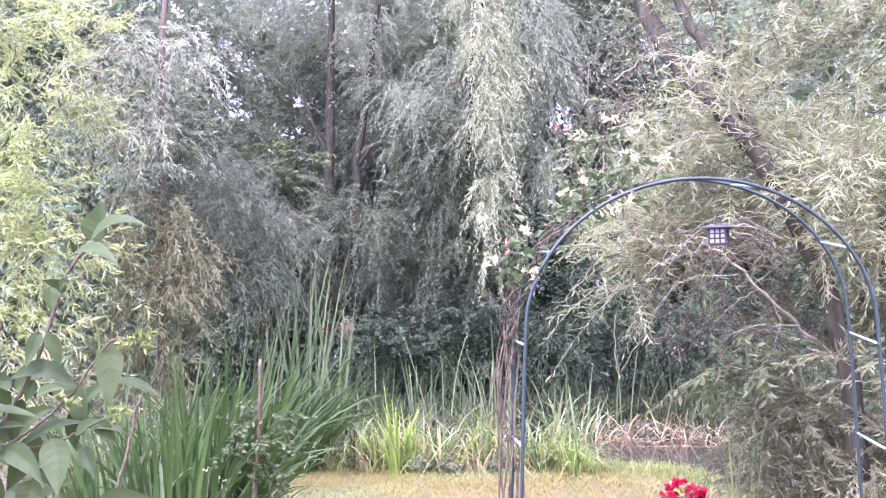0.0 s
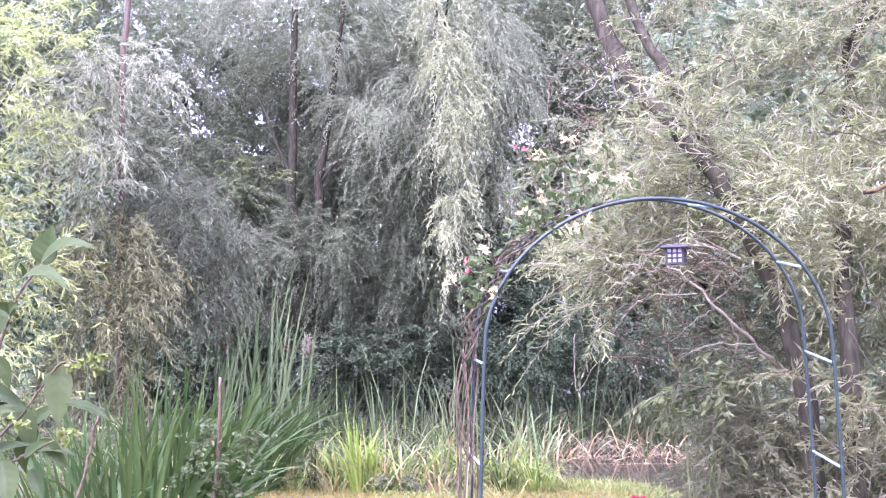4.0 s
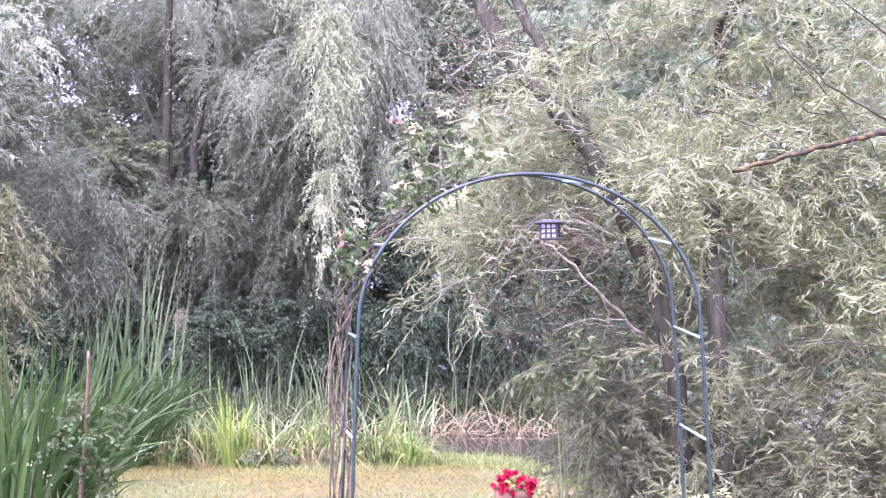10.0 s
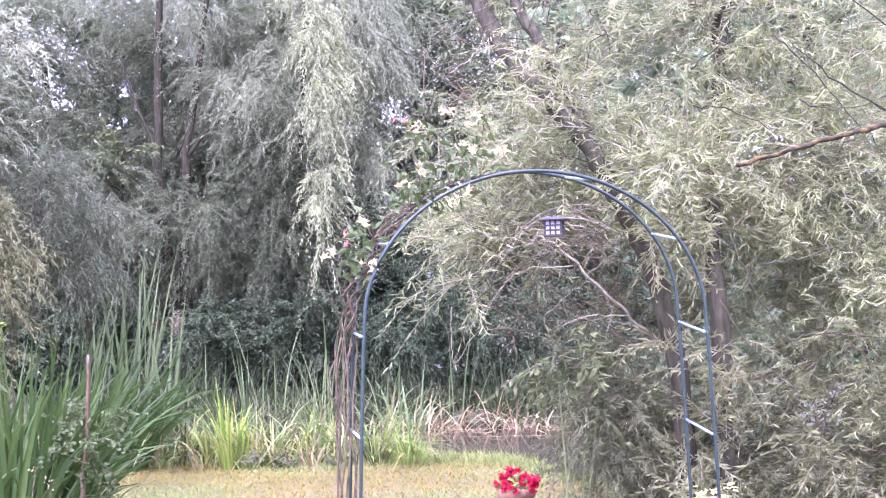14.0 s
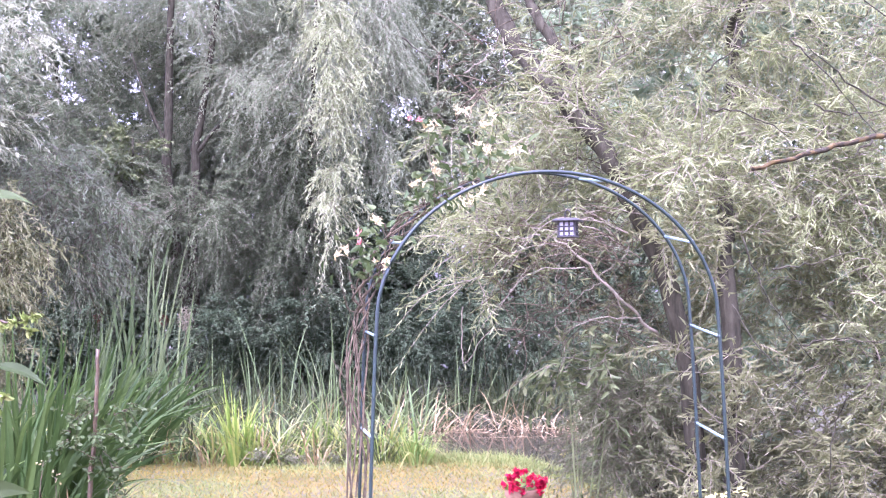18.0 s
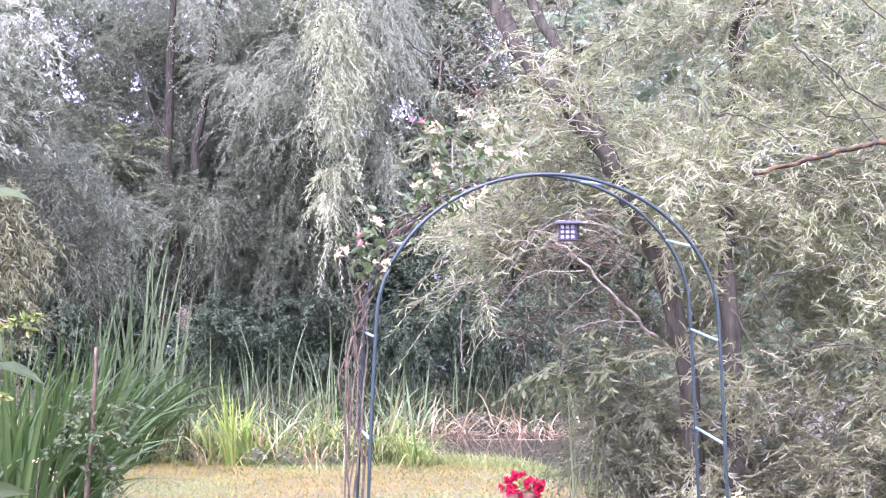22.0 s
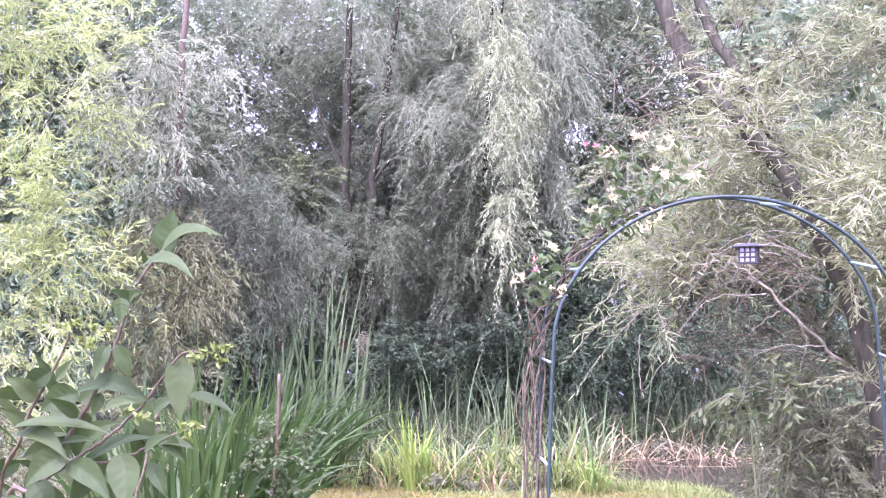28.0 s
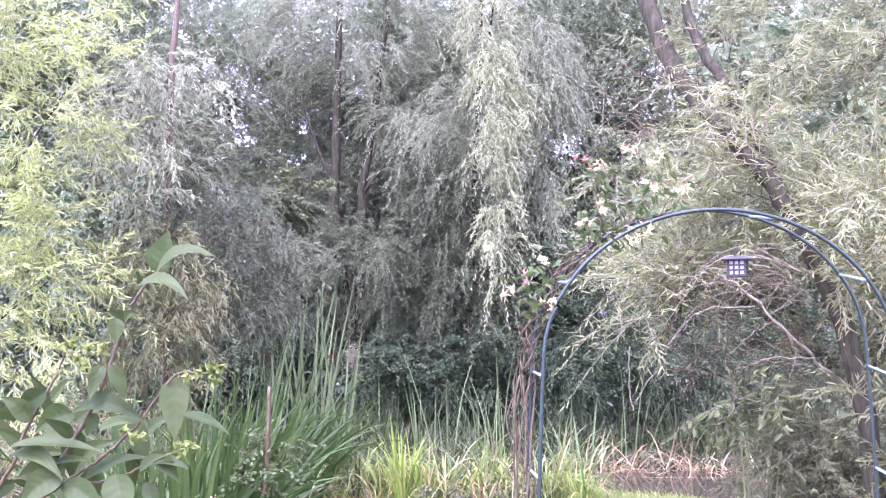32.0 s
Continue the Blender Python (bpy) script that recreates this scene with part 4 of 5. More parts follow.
def bank_sedges():
    g, y, d, r, b = Geo(), Geo(), Geo(), Geo(), Geo()
    for _ in range(30):
        x = rng.uniform(-3.5, -0.7)
        clump(g, (x, shore_near(x) - rng.uniform(0.0, 1.2), 0), 0.14, 7, rng.uniform(0.5, 1.15), 0.024, 0.65, 1.1, segments=8)
        clump(r, (x + rng.normal(0, 0.2), shore_near(x) - rng.uniform(-0.3, 0.9), -0.02), 0.16, 8, rng.uniform(0.5, 1.1), 0.022, 0.55, 1.0, segments=8)
        clump(b, (x, shore_near(x) - rng.uniform(0.1, 0.9), 0), 0.1, 2, rng.uniform(1.1, 1.75), 0.024, 0.55, 1.25, segments=11, tilt=(0.2, 0, 0))
    for _ in range(16):
        x = rng.uniform(-5.5, -3.4)
        clump(g, (x, rng.uniform(12, 14.5), 0), 0.2, 18, rng.uniform(0.9, 1.5), 0.022, 0.45, 0.6, segments=6)
    for _ in range(70):
        x = rng.uniform(-3.6, -0.35)
        clump(g, (x, shore_near(x) - 0.1 - abs(rng.normal(0, 0.55)), 0), 0.12, 9, rng.uniform(0.3, 0.85), 0.02, 0.5, 0.9, segments=7)
        if rng.uniform() < 0.18:
            clump(d, (x, shore_near(x) - rng.uniform(0.1, 0.9), 0), 0.12, 6, rng.uniform(0.35, 0.8), 0.017, 0.7, 1.0, segments=7)
    for k in range(9):
        x = -1.95 + 0.14 * k
        clump(b, (x, 14.7 + rng.normal(0, 0.2), -0.02), 0.12, 6, rng.uniform(0.7, 1.25), 0.022, 0.5, 1.1, segments=10)
    clump(b, (-2.0, 14.5, 0), 0.08, 9, 1.55, 0.026, 0.35, 1.1, segments=12, tilt=(0.45, 0, 0))
    clump(y, (-2.33, 14.0, 0), 0.09, 46, 1.0, 0.03, 0.22, 0.3, segments=7)
    clump(y, (-2.2, 14.1, 0), 0.08, 16, 0.95, 0.024, 0.3, 0.5, segments=7)
    for x in (-3.2, -2.1, -1.5, -2.15, -2.6, -3.0, -2.05, -1.0):
        clump(d, (x, 14.2 + rng.uniform(-0.3, 0.5), 0), 0.13, 11, 0.85, 0.017, 0.6, 1.2, segments=7)
    stuff("grey_sedge", r, REED, "grey-green arching sedge along the near bank", "grass")
    stuff("bank_sedge", g, SEDGE, "green and straw sedges along the pond's near bank", "grass")
    stuff("arching_sedge", b, ARCHING, "long pale sedge leaves arching over the water", "grass")
    stuff("golden_sedge", y, GOLD, "yellow-green tuft of sedge at the lawn's edge", "grass")
    stuff("dead_sedge", d, STRAW, "dry straw-coloured sedge leaves", "grass")


def far_reeds():
    g, d, f = Geo(), Geo(), Geo()
    for _ in range(190):
        x = rng.uniform(-4.5, 4.6)
        clump(g, (x, shore_far(x) - 0.05 + abs(rng.normal(0, 0.8)), -0.1), 0.2, 12, rng.uniform(0.5, 1.6), 0.03, 0.5, 0.8, segments=6)
    for cx, n, s in ((-0.35, 90, 0.6), (0.95, 60, 0.35), (-1.9, 45, 0.5), (2.0, 34, 0.5), (-2.9, 20, 0.4), (0.25, 26, 0.5)):
        a = rng.uniform(0, 2 * np.pi, n)
        base = np.stack([cx + rng.normal(0, s * 0.55, n), 19.1 + rng.normal(0, 0.35, n), np.full(n, -0.15)], 1)
        way = unit(np.stack([np.cos(a) * 0.9, np.sin(a) * 0.4, rng.uniform(0.15, 1.2, n)], 1))
        blades(d, base, way, rng.uniform(0.25, 0.95, n), 0.022, rng.uniform(0, 1.2, n), 6)
    for _ in range(120):
        x = rng.uniform(-9, -1.9)
        y = rng.uniform(15.6, 20.6) if x < -2.6 else rng.uniform(17.5, 20)
        clump(g, (x, y, -0.1), 0.25, 10, rng.uniform(0.5, 1.1), 0.034, 0.5, 0.8, segments=5)
    for x in np.concatenate([rng.uniform(-4.2, -1.2, 7), rng.uniform(-0.3, 3.0, 4)]):
        clump(f, (x, shore_far(x) - rng.uniform(0.1, 0.6), -0.15), 0.22, 5, rng.uniform(1.6, 2.3), 0.026, 0.22, 0.15, segments=6)
    for x in (-0.75, -0.5, -0.95, -0.6):
        clump(f, (x, 19.0 + rng.uniform(-0.2, 0.2), -0.18), 0.16, 14, rng.uniform(0.9, 1.4), 0.036, 0.7, 0.5, segments=7)
    for _ in range(80):
        x = rng.uniform(-4.5, 4.4)
        clump(g, (x, shore_far(x) - rng.uniform(0.0, 0.3), -0.18), 0.15, 8, rng.uniform(0.35, 0.75), 0.026, 0.6, 0.9, segments=5, tilt=(0, -0.25, 0))
    stuff("far_reed", g, REED, "green reeds along the pond's far bank, coloured dark for shade", "reeds")
    stuff("waterside_reed", f, PALEREED, "taller pale reeds rising from the pond's far edge", "reeds")
    stuff("dead_reed", d, DEADREED, "pale fallen reed stalks at the waterline", "reeds")


def lawn_grass():
    n = 180000
    x, y = rng.uniform(-4.6, 3.4, n), 15.3 - 13.3 * rng.uniform(0, 1, n) ** 1.6
    keep = y < shore_near(x) - 0.02
    x, y = x[keep], y[keep]
    n = len(x)
    a = rng.uniform(0, 2 * np.pi, n)
    way = unit(np.stack([np.cos(a) * 0.7, np.sin(a) * 0.7, rng.uniform(0.2, 0.9, n)], 1))
    green = np.sin(x * 2.1 + 1.3 * np.sin(y * 1.7)) + np.sin(y * 2.9 + x) + rng.normal(0, 0.7, n) + np.clip((y - 13.6) * 0.9, 0, 1.4) > 1.15
    base, tall, arc = np.stack([x, y, ground_height(x, y) - 0.005], 1), rng.uniform(0.025, 0.085, n), rng.uniform(0, 0.6, n)
    g = blades(Geo(), base[green], way[green], tall[green] * 1.2, 0.010, arc[green], 2)
    stuff("green_patch", g, VERGE, "green patches in the dry lawn", "grass")
    g = blades(Geo(), base[~green], way[~green], tall[~green], 0.009, arc[~green], 2)
    stuff("lawn_grass", g, LAWN, "short dry lawn grass, straw and green", "grass")
    n = 15000
    x = rng.uniform(-2.2, 2.4, n)
    y = shore_near(x) - np.abs(rng.normal(0, 0.35, n)) + 0.05
    a = rng.uniform(0, 2 * np.pi, n)
    way = unit(np.stack([np.cos(a) * 0.5, np.sin(a) * 0.5, rng.uniform(0.5, 1.2, n)], 1))
    g = blades(Geo(), np.stack([x, y, ground_height(x, y) - 0.01], 1), way, rng.uniform(0.03, 0.10, n) + 0.12 * rng.uniform(0, 1, n) ** 4, 0.010, rng.uniform(0, 0.8, n), 3)
    stuff("verge_grass", g, VERGE, "longer green grass along the water's edge", "grass")


flag_clump()
bulrushes()
bank_sedges()
far_reeds()
lawn_grass()


# ---- the garden arch ----
ARCH_U, ARCH_N = np.array([0.979, 0.203, 0.0]), np.array([-0.203, 0.979, 0.0])
ARCH_C = np.array([0.43, 6.09, 0.0])
SPRING, RISE, HALF, FOOT = 1.60, 0.692, 0.808, 0.885


def hoop_at(u_deg):
    """A place on the hoop's bow, by its angle from the left spring (0) over the top (90) to the right (180)."""
    a = radians(u_deg)
    return -HALF * math.cos(a), SPRING + RISE * math.sin(a)


def hoop_line(depth, lift_left, lift_right):
    pts = [(-FOOT, -0.15), (-FOOT + 0.03, 0.5), (-HALF - 0.02, 1.2)] + [hoop_at(a) for a in range(0, 181, 12)] + [(HALF + 0.02, 1.2), (FOOT - 0.03, 0.5), (FOOT, -0.15)]
    out = []
    for u, z in pts:
        k = (u + FOOT) / (2 * FOOT)
        out.append(ARCH_C + ARCH_U * u + ARCH_N * depth + UP * (z + (lift_left * (1 - k) + lift_right * k) * min(1, max(0, z + 0.15))))
    return np.array(out)


def garden_arch():
    ob = thing("garden_arch", "dark green tubular steel garden arch with honeysuckle", "arch")
    front, back = hoop_line(0, 0, 0), hoop_line(0.36, 0.012, 0.05)
    part("hoop", tube(Geo(), curve_points(front, 4), 0.0086, None, 10), STEEL, ob)
    part("hoop", tube(Geo(), curve_points(back, 4), 0.0084, None, 10), STEEL, ob)
    fl, bl = curve_points(front, 12), curve_points(back, 12)
    half = len(fl) // 2

    def at_height(line, z, right):
        seg = line[half:] if right else line[:half]
        return seg[np.argmin(np.abs(seg[:, 2] - z))]
    for right, zs in ((False, (0.465, 1.10, 1.56, 1.97)), (True, (0.5, 1.04, 1.53, 1.97, 2.25))):
        for z in zs:
            a = at_height(fl, z, right)
            b = at_height(bl, z + (0.045 if right else 0.012), right)
            r = part("rung", tube(Geo(), np.linspace(a, b, 3), 0.0065, None, 8), RUNG, ob, "paler worn steel rung")
            for e in (a, b):
                d = unit(b - a) * 0.007
                part("clamp", tube(Geo(), np.stack([e - d, e, e + d]), 0.0102, None, 8), STEEL, r)
    return fl, bl


front_line, back_line = garden_arch()


def honeysuckle():
    ob = thing("honeysuckle", "honeysuckle climbing the arch with cream and pink flowers", "climber")
    left = back_line[2:len(back_line) // 2 + 14][::6]
    for k in range(9):
        top = int(len(left) * (rng.uniform(0.5, 0.8) if k < 5 else rng.uniform(0.85, 1.0)))
        pts = left[:top].copy()
        m, turn, phase = len(pts), rng.uniform(0.7, 1.5) * rng.choice([-1, 1]), rng.uniform(0, 6.28)
        w = np.arange(m) * turn + phase
        wide = 0.022 + 0.022 * np.abs(np.sin(np.arange(m) * 0.5 + phase)) + rng.uniform(0, 0.012)
        bulge = rng.uniform(0.0, 0.11) * np.exp(-((pts[:, 2] - rng.uniform(1.15, 1.5)) / 0.16) ** 2)
        pts += ARCH_U * (wide * np.cos(w) - 0.012 - bulge)[:, None] + ARCH_N * (wide * np.sin(w) - 0.04)[:, None]
        pts += rng.normal(0, 0.009, pts.shape)
        part("vine", tube(Geo(), curve_points(pts, 5, 0.0015), rng.uniform(0.0036, 0.0062), 0.0024, 6), VINE, ob)
    for k in range(9):
        z = rng.uniform(0.9, 2.1)
        c = left[np.argmin(np.abs(left[:, 2] - z))]
        d = unit(np.array([rng.normal(-0.4, 0.7), rng.normal(0, 0.4), rng.uniform(0.2, 1.0)]))
        L = rng.uniform(0.12, 0.3)
        part("tendril", tube(Geo(), curve_points([c, c + d * L * 0.5 + rng.normal(0, 0.03, 3), c + d * L + rng.normal(0, 0.04, 3)], 5), 0.0032, 0.0012, 5), VINE, ob)
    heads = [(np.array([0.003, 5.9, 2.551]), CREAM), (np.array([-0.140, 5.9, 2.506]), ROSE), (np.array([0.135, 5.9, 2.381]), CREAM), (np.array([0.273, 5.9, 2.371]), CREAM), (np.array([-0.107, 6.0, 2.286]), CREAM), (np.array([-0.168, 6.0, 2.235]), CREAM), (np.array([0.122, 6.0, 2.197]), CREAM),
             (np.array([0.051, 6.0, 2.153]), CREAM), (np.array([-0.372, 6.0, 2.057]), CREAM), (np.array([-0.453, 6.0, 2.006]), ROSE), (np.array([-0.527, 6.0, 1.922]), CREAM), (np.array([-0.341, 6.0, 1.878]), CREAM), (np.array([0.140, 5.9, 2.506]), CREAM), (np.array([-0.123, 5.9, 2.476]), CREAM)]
    g = Geo()
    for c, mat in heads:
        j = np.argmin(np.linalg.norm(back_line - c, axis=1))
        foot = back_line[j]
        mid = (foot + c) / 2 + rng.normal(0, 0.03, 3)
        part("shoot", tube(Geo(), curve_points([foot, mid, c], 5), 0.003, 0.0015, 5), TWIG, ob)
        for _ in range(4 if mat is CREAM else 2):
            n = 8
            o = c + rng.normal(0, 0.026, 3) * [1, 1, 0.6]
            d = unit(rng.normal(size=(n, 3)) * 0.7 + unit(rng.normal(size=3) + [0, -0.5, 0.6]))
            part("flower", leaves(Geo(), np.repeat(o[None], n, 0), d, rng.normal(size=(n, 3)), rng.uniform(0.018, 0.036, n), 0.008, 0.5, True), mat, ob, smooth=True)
        m = 20
        s = rng.uniform(0, 1, m)[:, None]
        p = foot + (c - foot) * s + rng.normal(0, 0.045, (m, 3))
        leaves(g, p, rng.normal(size=(m, 3)), rng.normal(size=(m, 3)) + UP, rng.uniform(0.04, 0.075, m), 0.026, 0.2, True)
    part("leaves", g, HONEY, ob, kind="stuff")


honeysuckle()


# ---- lantern ----
def box(geo, c, s):
    c, s = np.asarray(c, float), np.asarray(s, float) / 2
    b = min(s) * 0.18
    v, f = [], []
    for z, k in ((-1, b), (-1 + b / s[2], 0), (1 - b / s[2], 0), (1, b)):
        for sx, sy in ((-1, -1), (1, -1), (1, 1), (-1, 1)):
            v.append(c + [sx * (s[0] - k), sy * (s[1] - k), z * s[2]])
    for r in range(3):
        for q in range(4):
            f.append([r * 4 + q, r * 4 + (q + 1) % 4, r * 4 + 4 + (q + 1) % 4, r * 4 + 4 + q])
    f += [[3, 2, 1, 0], [12, 13, 14, 15]]
    return geo.add(v, f)


def lantern():
    x, y, z = 0.512, 6.13, 2.062
    ob = thing("lantern", "small dark metal lantern with frosted panes hanging in the arch", "lantern", (x, y, z))
    ob.rotation_euler = (0, 0, radians(-14))
    w, h = 0.037, 0.064
    roof = Geo()
    v = [(sx * k, sy * k, zz) for k, zz in ((0.064, 0.0), (0.066, 0.005), (0.05, 0.014), (0.03, 0.018)) for sx, sy in ((-1, -1), (1, -1), (1, 1), (-1, 1))]
    f = [[r * 4 + q, r * 4 + (q + 1) % 4, r * 4 + 4 + (q + 1) % 4, r * 4 + 4 + q] for r in range(3) for q in range(4)] + [[3, 2, 1, 0], [12, 13, 14, 15]]
    part("roof", roof.add(v, f), LANTERN, ob, smooth=False)
    part("base_plate", box(Geo(), (0, 0, -h - 0.004), (0.088, 0.088, 0.009)), LANTERN, ob, smooth=False)
    for sx, sy in ((-1, -1), (1, -1), (1, 1), (-1, 1)):
        part("post", box(Geo(), (sx * w, sy * w, -h / 2), (0.009, 0.009, h)), LANTERN, ob, smooth=False)
    for k in range(4):
        a = k * math.pi / 2
        rot = np.array([[math.cos(a), -math.sin(a), 0], [math.sin(a), math.cos(a), 0], [0, 0, 1]])
        pane = Geo()
        box(pane, (0, -w + 0.003, -h / 2), (2 * w - 0.01, 0.003, h - 0.004))
        pane.v = [q @ rot.T for q in pane.v]
        pane = part("pane", pane, FROST, ob, "frosted lilac-white pane", smooth=False)
        for c, s in (((-0.012, -w - 0.001, -h / 2), (0.008, 0.004, h)), ((0.012, -w - 0.001, -h / 2), (0.008, 0.004, h)), ((0, -w - 0.0015, -0.022), (2 * w, 0.004, 0.007)), ((0, -w - 0.0015, -0.044), (2 * w, 0.004, 0.008))):
            g = box(Geo(), c, s)
            g.v = [q @ rot.T for q in g.v]
            part("glazing_bar", g, LANTERN, pane, smooth=False)
    part("hook", tube(Geo(), curve_points([(-0.012, 0, 0.02), (-0.012, 0, 0.045), (0, 0, 0.055), (0.012, 0, 0.045), (0.012, 0, 0.02)], 4), 0.003, None, 6), LANTERN, ob)
    part("wire", tube(Geo(), [(0, 0, 0.054), (0, 0, 0.13), (0, 0, 0.216)], 0.0008, None, 5), WIRE, ob)


lantern()


# ---- flower pots ----
def lathe(profile, sides=28):
    g = Geo()
    w = np.linspace(0, 2 * np.pi, sides, endpoint=False)
    v = np.concatenate([np.stack([r * np.cos(w), r * np.sin(w), np.full(sides, z)], 1) for r, z in profile])
    i, j = np.meshgrid(np.arange(len(profile) - 1), np.arange(sides), indexing="ij")
    k = (j + 1) % sides
    return g.add(v, np.stack([i * sides + j, i * sides + k, (i + 1) * sides + k, (i + 1) * sides + j], -1).reshape(-1, 4))


def geranium_pot():
    ob = thing("flower_pot", "terracotta pot of bright red flowers on the lawn", "flower pot", (0.46, 9.6, 0.0))
    ob.scale = (1.06, 1.06, 1.09)
    part("pot", lathe([(0.0, 0), (0.085, 0), (0.12, 0.27), (0.128, 0.28), (0.128, 0.325), (0.118, 0.33), (0.11, 0.29), (0.0, 0.285)]), CLAY, ob)
    part("soil", lathe([(0.112, 0.29), (0.06, 0.305), (0.0, 0.308)], 16), SOIL, ob)
    g, n = Geo(), 40
    p = np.stack([rng.normal(0, 0.06, n), rng.normal(0, 0.06, n), rng.uniform(0.32, 0.40, n)], 1)
    leaves(g, p, rng.normal(size=(n, 3)) + UP * 0.4, rng.normal(size=(n, 3)) + UP, rng.uniform(0.04, 0.07, n), 0.035, 0.2, True)
    part("foliage", g, FRESH, ob, kind="stuff")
    for _ in range(36):
        a, r = rng.uniform(0, 6.28), 0.15 * math.sqrt(rng.uniform())
        c = np.array([r * math.cos(a), r * math.sin(a), 0.40 - r * 0.25 + rng.uniform(-0.05, 0.05)])
        m = 12
        part("bloom", leaves(Geo(), np.repeat(c[None], m, 0), rng.normal(size=(m, 3)) + [0, -0.4, 0.3], rng.normal(size=(m, 3)), rng.uniform(0.024, 0.04, m), 0.026, 0.2, True), RED, ob)
    part("lime_leaf", leaves(Geo(), np.array([[0.05, 0.02, 0.34]] * 6), rng.normal(0, 0.4, (6, 3)) + UP, rng.normal(size=(6, 3)), 0.09, 0.025, 0.2, True), LEMON, ob)


def yellow_pot():
    ob = thing("flower_pot", "slim pinkish clay pot with lemon-yellow leaves by the arch", "flower pot", (1.30, 6.65, 0.0))
    part("pot", lathe([(0.0, 0), (0.06, 0), (0.05, 0.3), (0.045, 0.68), (0.03, 0.70), (0.0, 0.69)], 18), CLAY, ob)
    n = 60
    a = rng.uniform(0, 6.28, n)
    p = np.stack([np.cos(a) * rng.uniform(0.03, 0.11, n), np.sin(a) * rng.uniform(0.03, 0.11, n), rng.uniform(0.62, 0.75, n)], 1)
    part("foliage", leaves(Geo(), p, np.stack([np.cos(a), np.sin(a), rng.uniform(-0.3, 0.5, n)], 1), rng.normal(0, 0.3, (n, 3)) + UP, rng.uniform(0.03, 0.05, n), 0.022, 0.2, True), LEMON, ob)


geranium_pot()
yellow_pot()


# ---- near shrub by the camera ----
def near_shrub():
    """Opposite oval leaves on reddish stems, with starry seed heads; x, z of foot and tip, width, tilt and arch for each leaf."""
    ob = thing("garden_shrub", "broad-leaved garden shrub with reddish stems and spiky seed heads", "shrub")
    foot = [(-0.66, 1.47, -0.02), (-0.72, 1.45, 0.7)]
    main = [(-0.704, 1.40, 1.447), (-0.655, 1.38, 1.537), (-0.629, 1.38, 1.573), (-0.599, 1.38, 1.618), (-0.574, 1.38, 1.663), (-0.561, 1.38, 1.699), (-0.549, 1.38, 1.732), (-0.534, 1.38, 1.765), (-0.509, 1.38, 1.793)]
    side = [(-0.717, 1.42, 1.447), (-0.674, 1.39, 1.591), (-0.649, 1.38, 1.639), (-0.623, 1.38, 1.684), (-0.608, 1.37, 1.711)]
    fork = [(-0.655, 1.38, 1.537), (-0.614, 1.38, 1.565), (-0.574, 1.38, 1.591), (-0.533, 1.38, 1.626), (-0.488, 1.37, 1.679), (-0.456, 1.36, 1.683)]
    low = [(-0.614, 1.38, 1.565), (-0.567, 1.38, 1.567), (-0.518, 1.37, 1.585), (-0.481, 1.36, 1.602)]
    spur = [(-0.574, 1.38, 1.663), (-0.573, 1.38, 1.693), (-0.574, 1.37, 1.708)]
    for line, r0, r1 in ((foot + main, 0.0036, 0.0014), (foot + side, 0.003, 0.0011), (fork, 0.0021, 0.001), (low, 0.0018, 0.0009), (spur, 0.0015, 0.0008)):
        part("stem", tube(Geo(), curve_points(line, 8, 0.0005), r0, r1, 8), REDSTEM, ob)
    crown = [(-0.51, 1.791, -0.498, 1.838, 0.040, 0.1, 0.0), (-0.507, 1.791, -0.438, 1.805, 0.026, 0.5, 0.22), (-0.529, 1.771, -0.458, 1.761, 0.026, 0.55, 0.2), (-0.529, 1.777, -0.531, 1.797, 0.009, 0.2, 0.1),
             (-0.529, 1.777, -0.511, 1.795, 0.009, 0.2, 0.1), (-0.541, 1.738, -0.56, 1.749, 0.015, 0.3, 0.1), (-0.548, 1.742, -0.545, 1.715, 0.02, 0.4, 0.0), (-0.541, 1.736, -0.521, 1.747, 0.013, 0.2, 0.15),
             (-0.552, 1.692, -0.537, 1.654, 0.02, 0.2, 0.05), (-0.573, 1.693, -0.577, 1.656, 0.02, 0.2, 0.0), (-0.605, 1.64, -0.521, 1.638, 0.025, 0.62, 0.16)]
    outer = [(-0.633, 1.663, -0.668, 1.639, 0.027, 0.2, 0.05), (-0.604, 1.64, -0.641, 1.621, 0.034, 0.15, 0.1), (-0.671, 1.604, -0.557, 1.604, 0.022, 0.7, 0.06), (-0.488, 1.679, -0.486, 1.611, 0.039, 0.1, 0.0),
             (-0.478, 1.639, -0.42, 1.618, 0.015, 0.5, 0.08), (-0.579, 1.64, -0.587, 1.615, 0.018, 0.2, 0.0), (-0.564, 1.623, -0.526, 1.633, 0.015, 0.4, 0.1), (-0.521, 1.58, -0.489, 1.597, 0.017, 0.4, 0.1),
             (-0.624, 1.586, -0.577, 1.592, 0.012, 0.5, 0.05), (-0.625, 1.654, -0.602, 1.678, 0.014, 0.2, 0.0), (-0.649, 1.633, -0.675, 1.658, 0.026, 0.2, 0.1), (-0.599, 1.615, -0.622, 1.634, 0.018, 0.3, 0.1)]
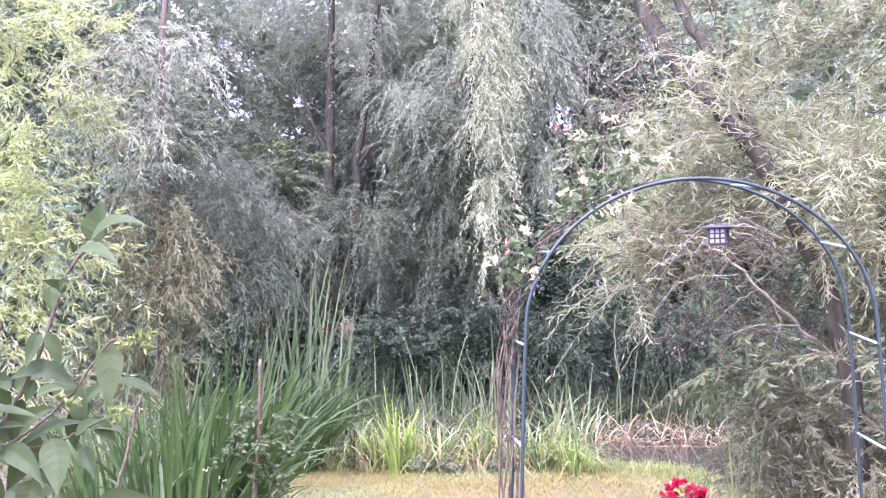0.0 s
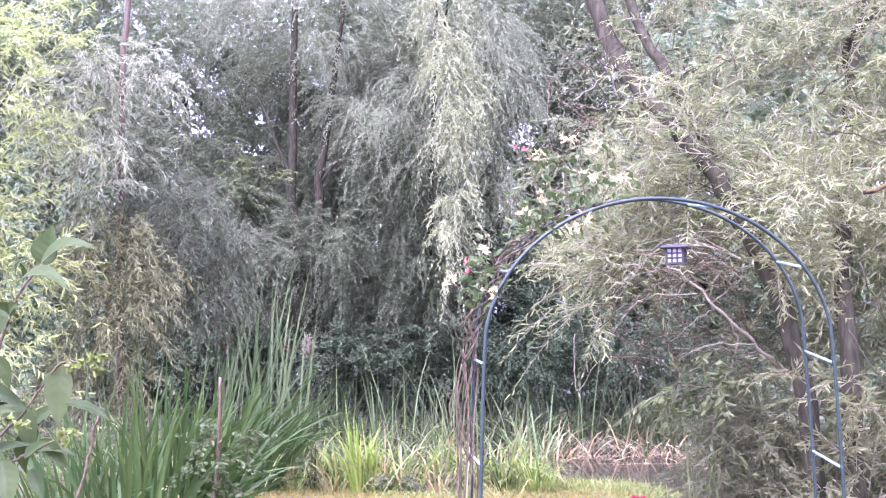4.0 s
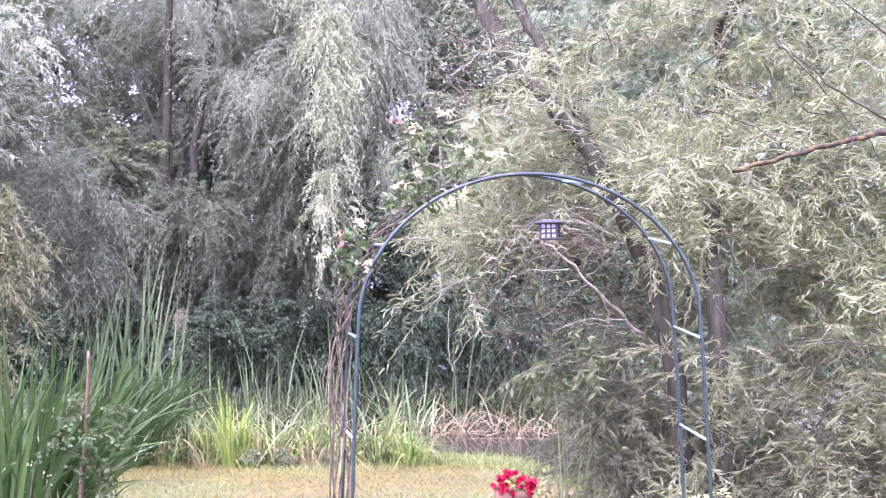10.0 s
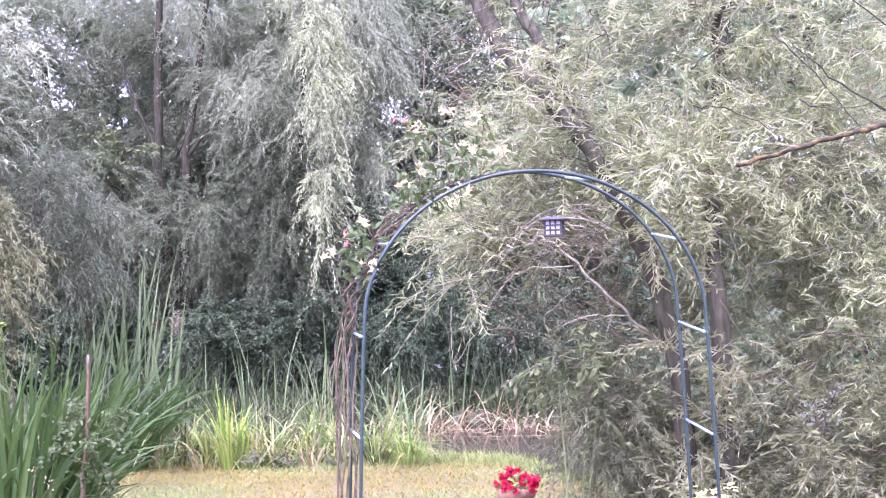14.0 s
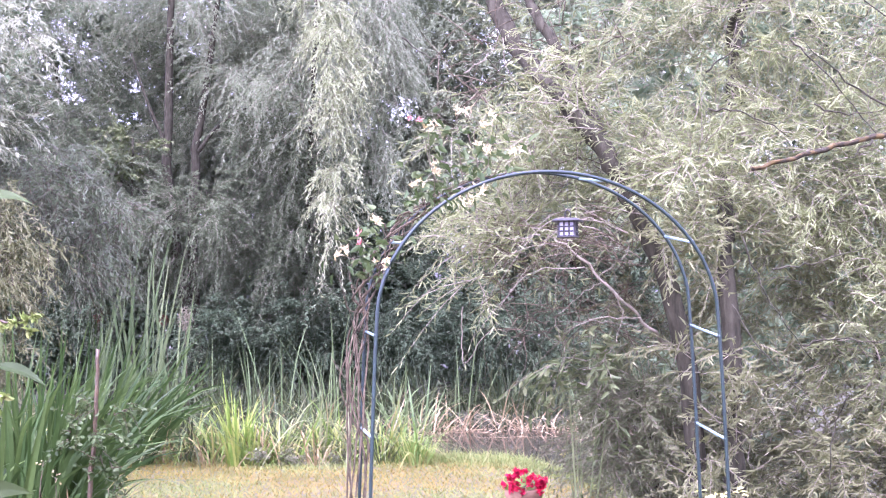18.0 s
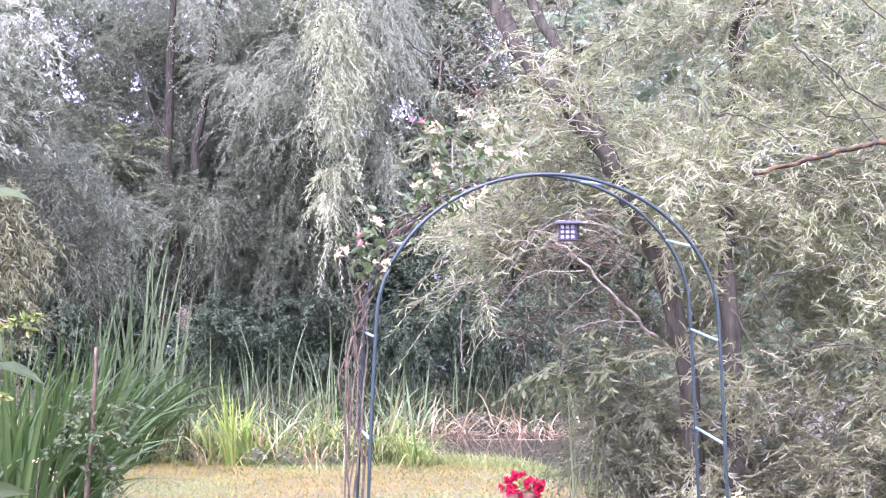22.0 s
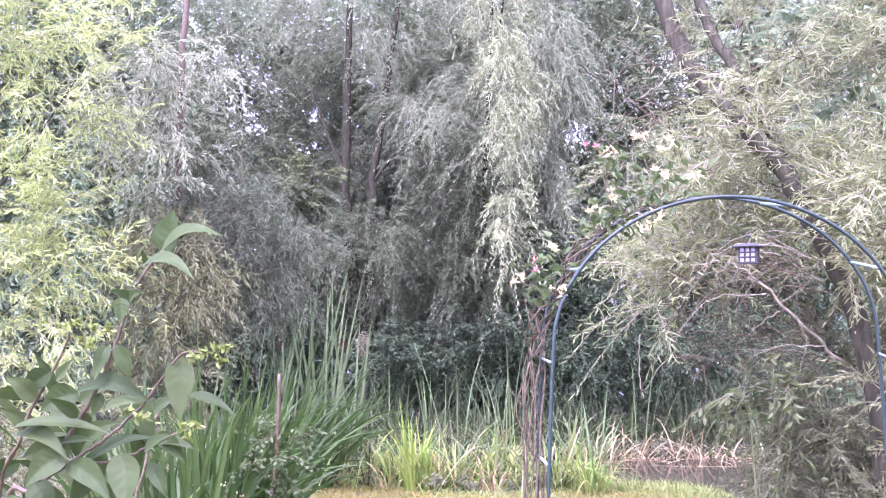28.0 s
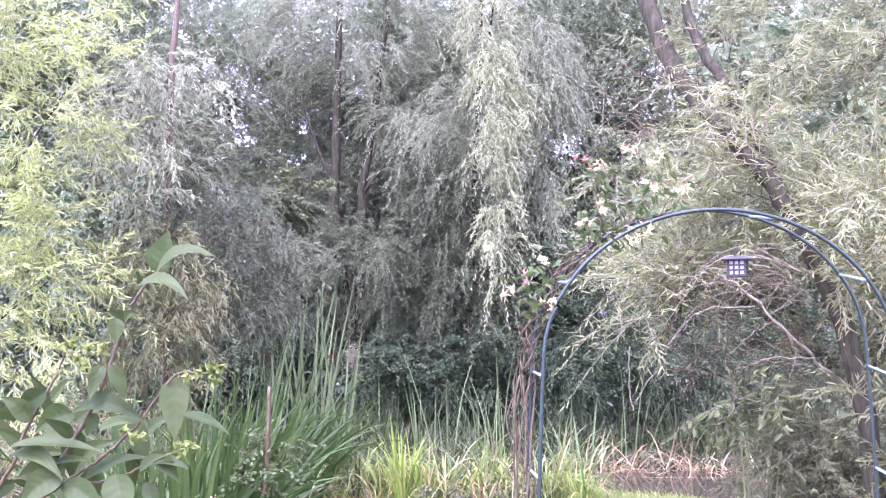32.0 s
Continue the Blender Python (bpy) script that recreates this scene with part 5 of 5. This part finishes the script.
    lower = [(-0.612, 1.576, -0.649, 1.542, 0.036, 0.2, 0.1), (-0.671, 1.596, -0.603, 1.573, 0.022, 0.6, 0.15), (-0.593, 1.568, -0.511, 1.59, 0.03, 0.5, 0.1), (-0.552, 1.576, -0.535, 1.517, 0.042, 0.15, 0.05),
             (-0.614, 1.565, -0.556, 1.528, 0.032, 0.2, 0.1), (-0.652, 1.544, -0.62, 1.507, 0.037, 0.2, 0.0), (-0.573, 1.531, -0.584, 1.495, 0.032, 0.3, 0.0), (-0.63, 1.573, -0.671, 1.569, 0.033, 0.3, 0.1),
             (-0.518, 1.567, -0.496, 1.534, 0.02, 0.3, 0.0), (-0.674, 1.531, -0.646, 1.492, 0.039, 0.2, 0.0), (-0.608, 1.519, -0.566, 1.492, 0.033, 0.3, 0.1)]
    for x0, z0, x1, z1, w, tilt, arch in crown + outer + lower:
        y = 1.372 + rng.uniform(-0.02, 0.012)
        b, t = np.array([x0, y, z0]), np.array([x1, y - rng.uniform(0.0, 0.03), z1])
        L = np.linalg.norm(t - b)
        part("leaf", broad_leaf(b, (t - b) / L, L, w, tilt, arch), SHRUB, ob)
    for _ in range(44):
        b = np.array([rng.uniform(-0.73, -0.53), 1.43 + rng.uniform(-0.02, 0.04), rng.uniform(1.43, 1.64)])
        a, L = rng.uniform(0, 6.28), rng.uniform(0.045, 0.075)
        d = unit(np.array([math.cos(a), rng.uniform(-0.5, 0.3), math.sin(a) * 0.7]))
        part("leaf", broad_leaf(b, d, L, L * rng.uniform(0.36, 0.5), rng.uniform(0.1, 0.7), rng.uniform(0, 0.15)), SHRUB, ob)
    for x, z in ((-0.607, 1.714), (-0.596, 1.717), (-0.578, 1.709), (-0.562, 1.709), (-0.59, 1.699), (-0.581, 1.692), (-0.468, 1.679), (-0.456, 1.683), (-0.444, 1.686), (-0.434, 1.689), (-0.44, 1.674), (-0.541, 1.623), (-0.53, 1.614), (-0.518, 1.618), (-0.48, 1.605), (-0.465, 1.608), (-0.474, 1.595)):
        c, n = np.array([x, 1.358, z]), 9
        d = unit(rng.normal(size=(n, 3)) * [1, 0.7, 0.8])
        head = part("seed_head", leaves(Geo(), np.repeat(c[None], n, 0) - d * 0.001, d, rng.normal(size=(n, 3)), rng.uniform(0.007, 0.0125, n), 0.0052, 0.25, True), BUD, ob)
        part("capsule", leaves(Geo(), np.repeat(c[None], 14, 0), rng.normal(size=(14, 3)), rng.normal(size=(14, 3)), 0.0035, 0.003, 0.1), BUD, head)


def broad_leaf(base, way, length, width, tilt, arch=0.0):
    """An oval, pointed leaf with a sunken midrib, side veins and a gentle wave; arch lifts its middle."""
    g, nu, nv = Geo(), 33, 15
    side = unit(np.cross(way, np.array([0.0, -1.0, 0.25])))
    nor = unit(np.cross(side, way))
    up = unit(np.cross(np.array([0.0, 1.0, 0.0]), way))
    up = up if up[2] > 0 else -up
    side = unit(side * (1 - tilt * 0.75) + nor * tilt * 0.75)
    nor = unit(np.cross(side, way))
    v = []
    bow, twist = rng.uniform(-0.04, 0.16), rng.normal(0, 0.3)
    for i in range(nu):
        s = i / (nu - 1)
        half = 0.5 * width * (3.3 * s ** 0.72 * (1 - s) ** 1.22 * (1 - 0.25 * s) + 0.01)
        for j in range(nv):
            q = j / (nv - 1) * 2 - 1
            vein = 0.035 * half * math.sin(s * 40 - abs(q) * 7) * min(1, abs(q) * 4) * (1 - abs(q))
            lift = 0.34 * abs(q) ** 1.2 * half + vein + 0.05 * half * math.sin(s * 9 + q * 2 + twist * 9) + twist * q * half * s
            v.append(base + way * length * s + side * q * half + nor * (lift - bow * length * s * s) + up * arch * length * 4 * s * (1 - s))
    i, j = np.meshgrid(np.arange(nu - 1), np.arange(nv - 1), indexing="ij")
    k = i * nv + j
    return g.add(v, np.stack([k, k + 1, k + nv + 1, k + nv], -1).reshape(-1, 4))


near_shrub()


# ---- stems and seed heads among the reeds ----
def brown_stake():
    ob = thing("rose_stem", "upright brown woody stem with small green leaves", "shrub")
    part("stem", tube(Geo(), curve_points([(-2.63, 9.4, -0.05), (-2.6, 9.4, 0.45), (-2.56, 9.4, 0.95), (-2.545, 9.4, 1.39)], 6, 0.004), 0.020, 0.013, 8), REDSTEM, ob)
    g, st = Geo(), Geo()
    boughs(g, st, [(-2.5, 9.35, 0.98, 0.14, 0.1, 0.1, 18), (-2.6, 9.35, 0.7, 0.16, 0.1, 0.25, 26), (-2.45, 9.35, 0.45, 0.12, 0.1, 0.15, 12)], 0.2, 0.3, 9, 0.055, 0.03, fine=True, fan=3)
    part("leaves", g, HONEY, ob, kind="stuff")
    part("branchwork", st, REDSTEM, ob, kind="stuff")
    ob = thing("bramble_stem", "leaning bare reddish-brown stem in front of the irises", "plant")
    part("stem", tube(Geo(), curve_points([(-3.6, 9.0, -0.05), (-3.49, 9.0, 0.45), (-3.38, 9.0, 0.86), (-3.3, 9.0, 1.16)], 6, 0.006), 0.016, 0.009, 8), VINE, ob)
    part("twig", tube(Geo(), curve_points([(-3.38, 9.0, 0.86), (-3.33, 8.98, 0.98), (-3.34, 8.97, 1.06)], 5), 0.005, 0.002, 5), VINE, ob)


def willowherb():
    ob = thing("seed_head", "fluffy pinkish seed head on a thin stalk", "plant")
    c = np.array([-3.03, 14.8, 1.53])
    part("stalk", tube(Geo(), curve_points([(-2.97, 14.8, 0), (-3.01, 14.8, 0.8), c - [0, 0, 0.05]], 5), 0.006, 0.003, 6), REDSTEM, ob)
    p, d = in_ellipsoid(420, c, (0.085, 0.07, 0.145))
    part("fluff", leaves(Geo(), p, rng.normal(size=(420, 3)), rng.normal(size=(420, 3)), 0.028, 0.008, 0.4), FLUFF, ob, kind="stuff")


def small_flowers():
    """Dock spikes, a yellow bloom on the bank and white blossom under the irises."""
    for c, r, mat, foot, name, label, n in (((-3.95, 14.6, 1.6), (0.045, 0.03, 0.09), RUST, (-3.93, 14.6, 0), "dock", "rust-red dock seed spike among the reeds", 70),
                                            ((-3.22, 14.6, 1.53), (0.05, 0.03, 0.05), RUST, (-3.2, 14.6, 0), "dock", "rust-red dock seed spike among the reeds", 60),
                                            ((1.12, 14.2, 0.09), (0.05, 0.03, 0.04), LEMON, (1.12, 14.2, -0.1), "marsh_flower", "small yellow flower at the water's edge", 24),
                                            ((-2.83, 9.35, 0.5), (0.07, 0.04, 0.05), CREAM, (-2.85, 9.35, 0), "white_flower", "small white blossoms below the iris leaves", 12),
                                            ((-2.9, 9.3, 0.62), (0.05, 0.03, 0.03), CREAM, (-2.9, 9.32, 0), "white_flower", "small white blossoms below the iris leaves", 7)):
        ob = thing(name, label, "plant")
        part("stalk", tube(Geo(), curve_points([foot, (np.array(foot) + c) / 2 + rng.normal(0, 0.02, 3), c], 5), 0.005, 0.003, 6), VINE, ob)
        p, d = in_ellipsoid(n, c, r)
        part("head", leaves(Geo(), p, d, rng.normal(size=(n, 3)), 0.026, 0.013, 0.2), mat, ob, kind="stuff")
    g = Geo()
    clump(g, (0.715, 7.75, 0), 0.035, 9, 1.42, 0.015, 0.04, 0.04, segments=5)
    stuff("horsetail", g, SPRIG, "thin upright green stems at the bank", "plant")


def bank_litter():
    """Fallen reed stalks on the water and a low weed at the lawn's edge."""
    n = 46
    a = rng.uniform(-0.5, 0.5, n) + np.pi * rng.integers(0, 2, n)
    base = np.stack([rng.uniform(-1.6, 2.2, n), rng.uniform(17.6, 19.3, n), np.full(n, -0.122)], 1)
    way = np.stack([np.cos(a), np.sin(a), rng.uniform(0, 0.05, n)], 1)
    g = blades(Geo(), base, way, rng.uniform(0.3, 0.9, n), 0.03, 0.0, 3)
    stuff("floating_straw", g, STRAW, "fallen reed stalks floating on the pond", "reeds")
    w, st = Geo(), Geo()
    boughs(w, st, [(-2.0, 13.9, 0.08, 0.28, 0.2, 0.06, 48), (-1.6, 14.0, 0.06, 0.2, 0.2, 0.05, 30), (-1.1, 14.1, 0.04, 0.25, 0.2, 0.04, 24)], 0.14, 0.3, 8, 0.05, 0.026)
    ob = thing("weed", "low grey-green weed on the lawn's edge", "plant")
    part("foliage", w, OLIVE, ob, kind="stuff")
    part("stalk", st, TWIG, ob, kind="stuff")


bank_litter()
small_flowers()
brown_stake()
willowherb()
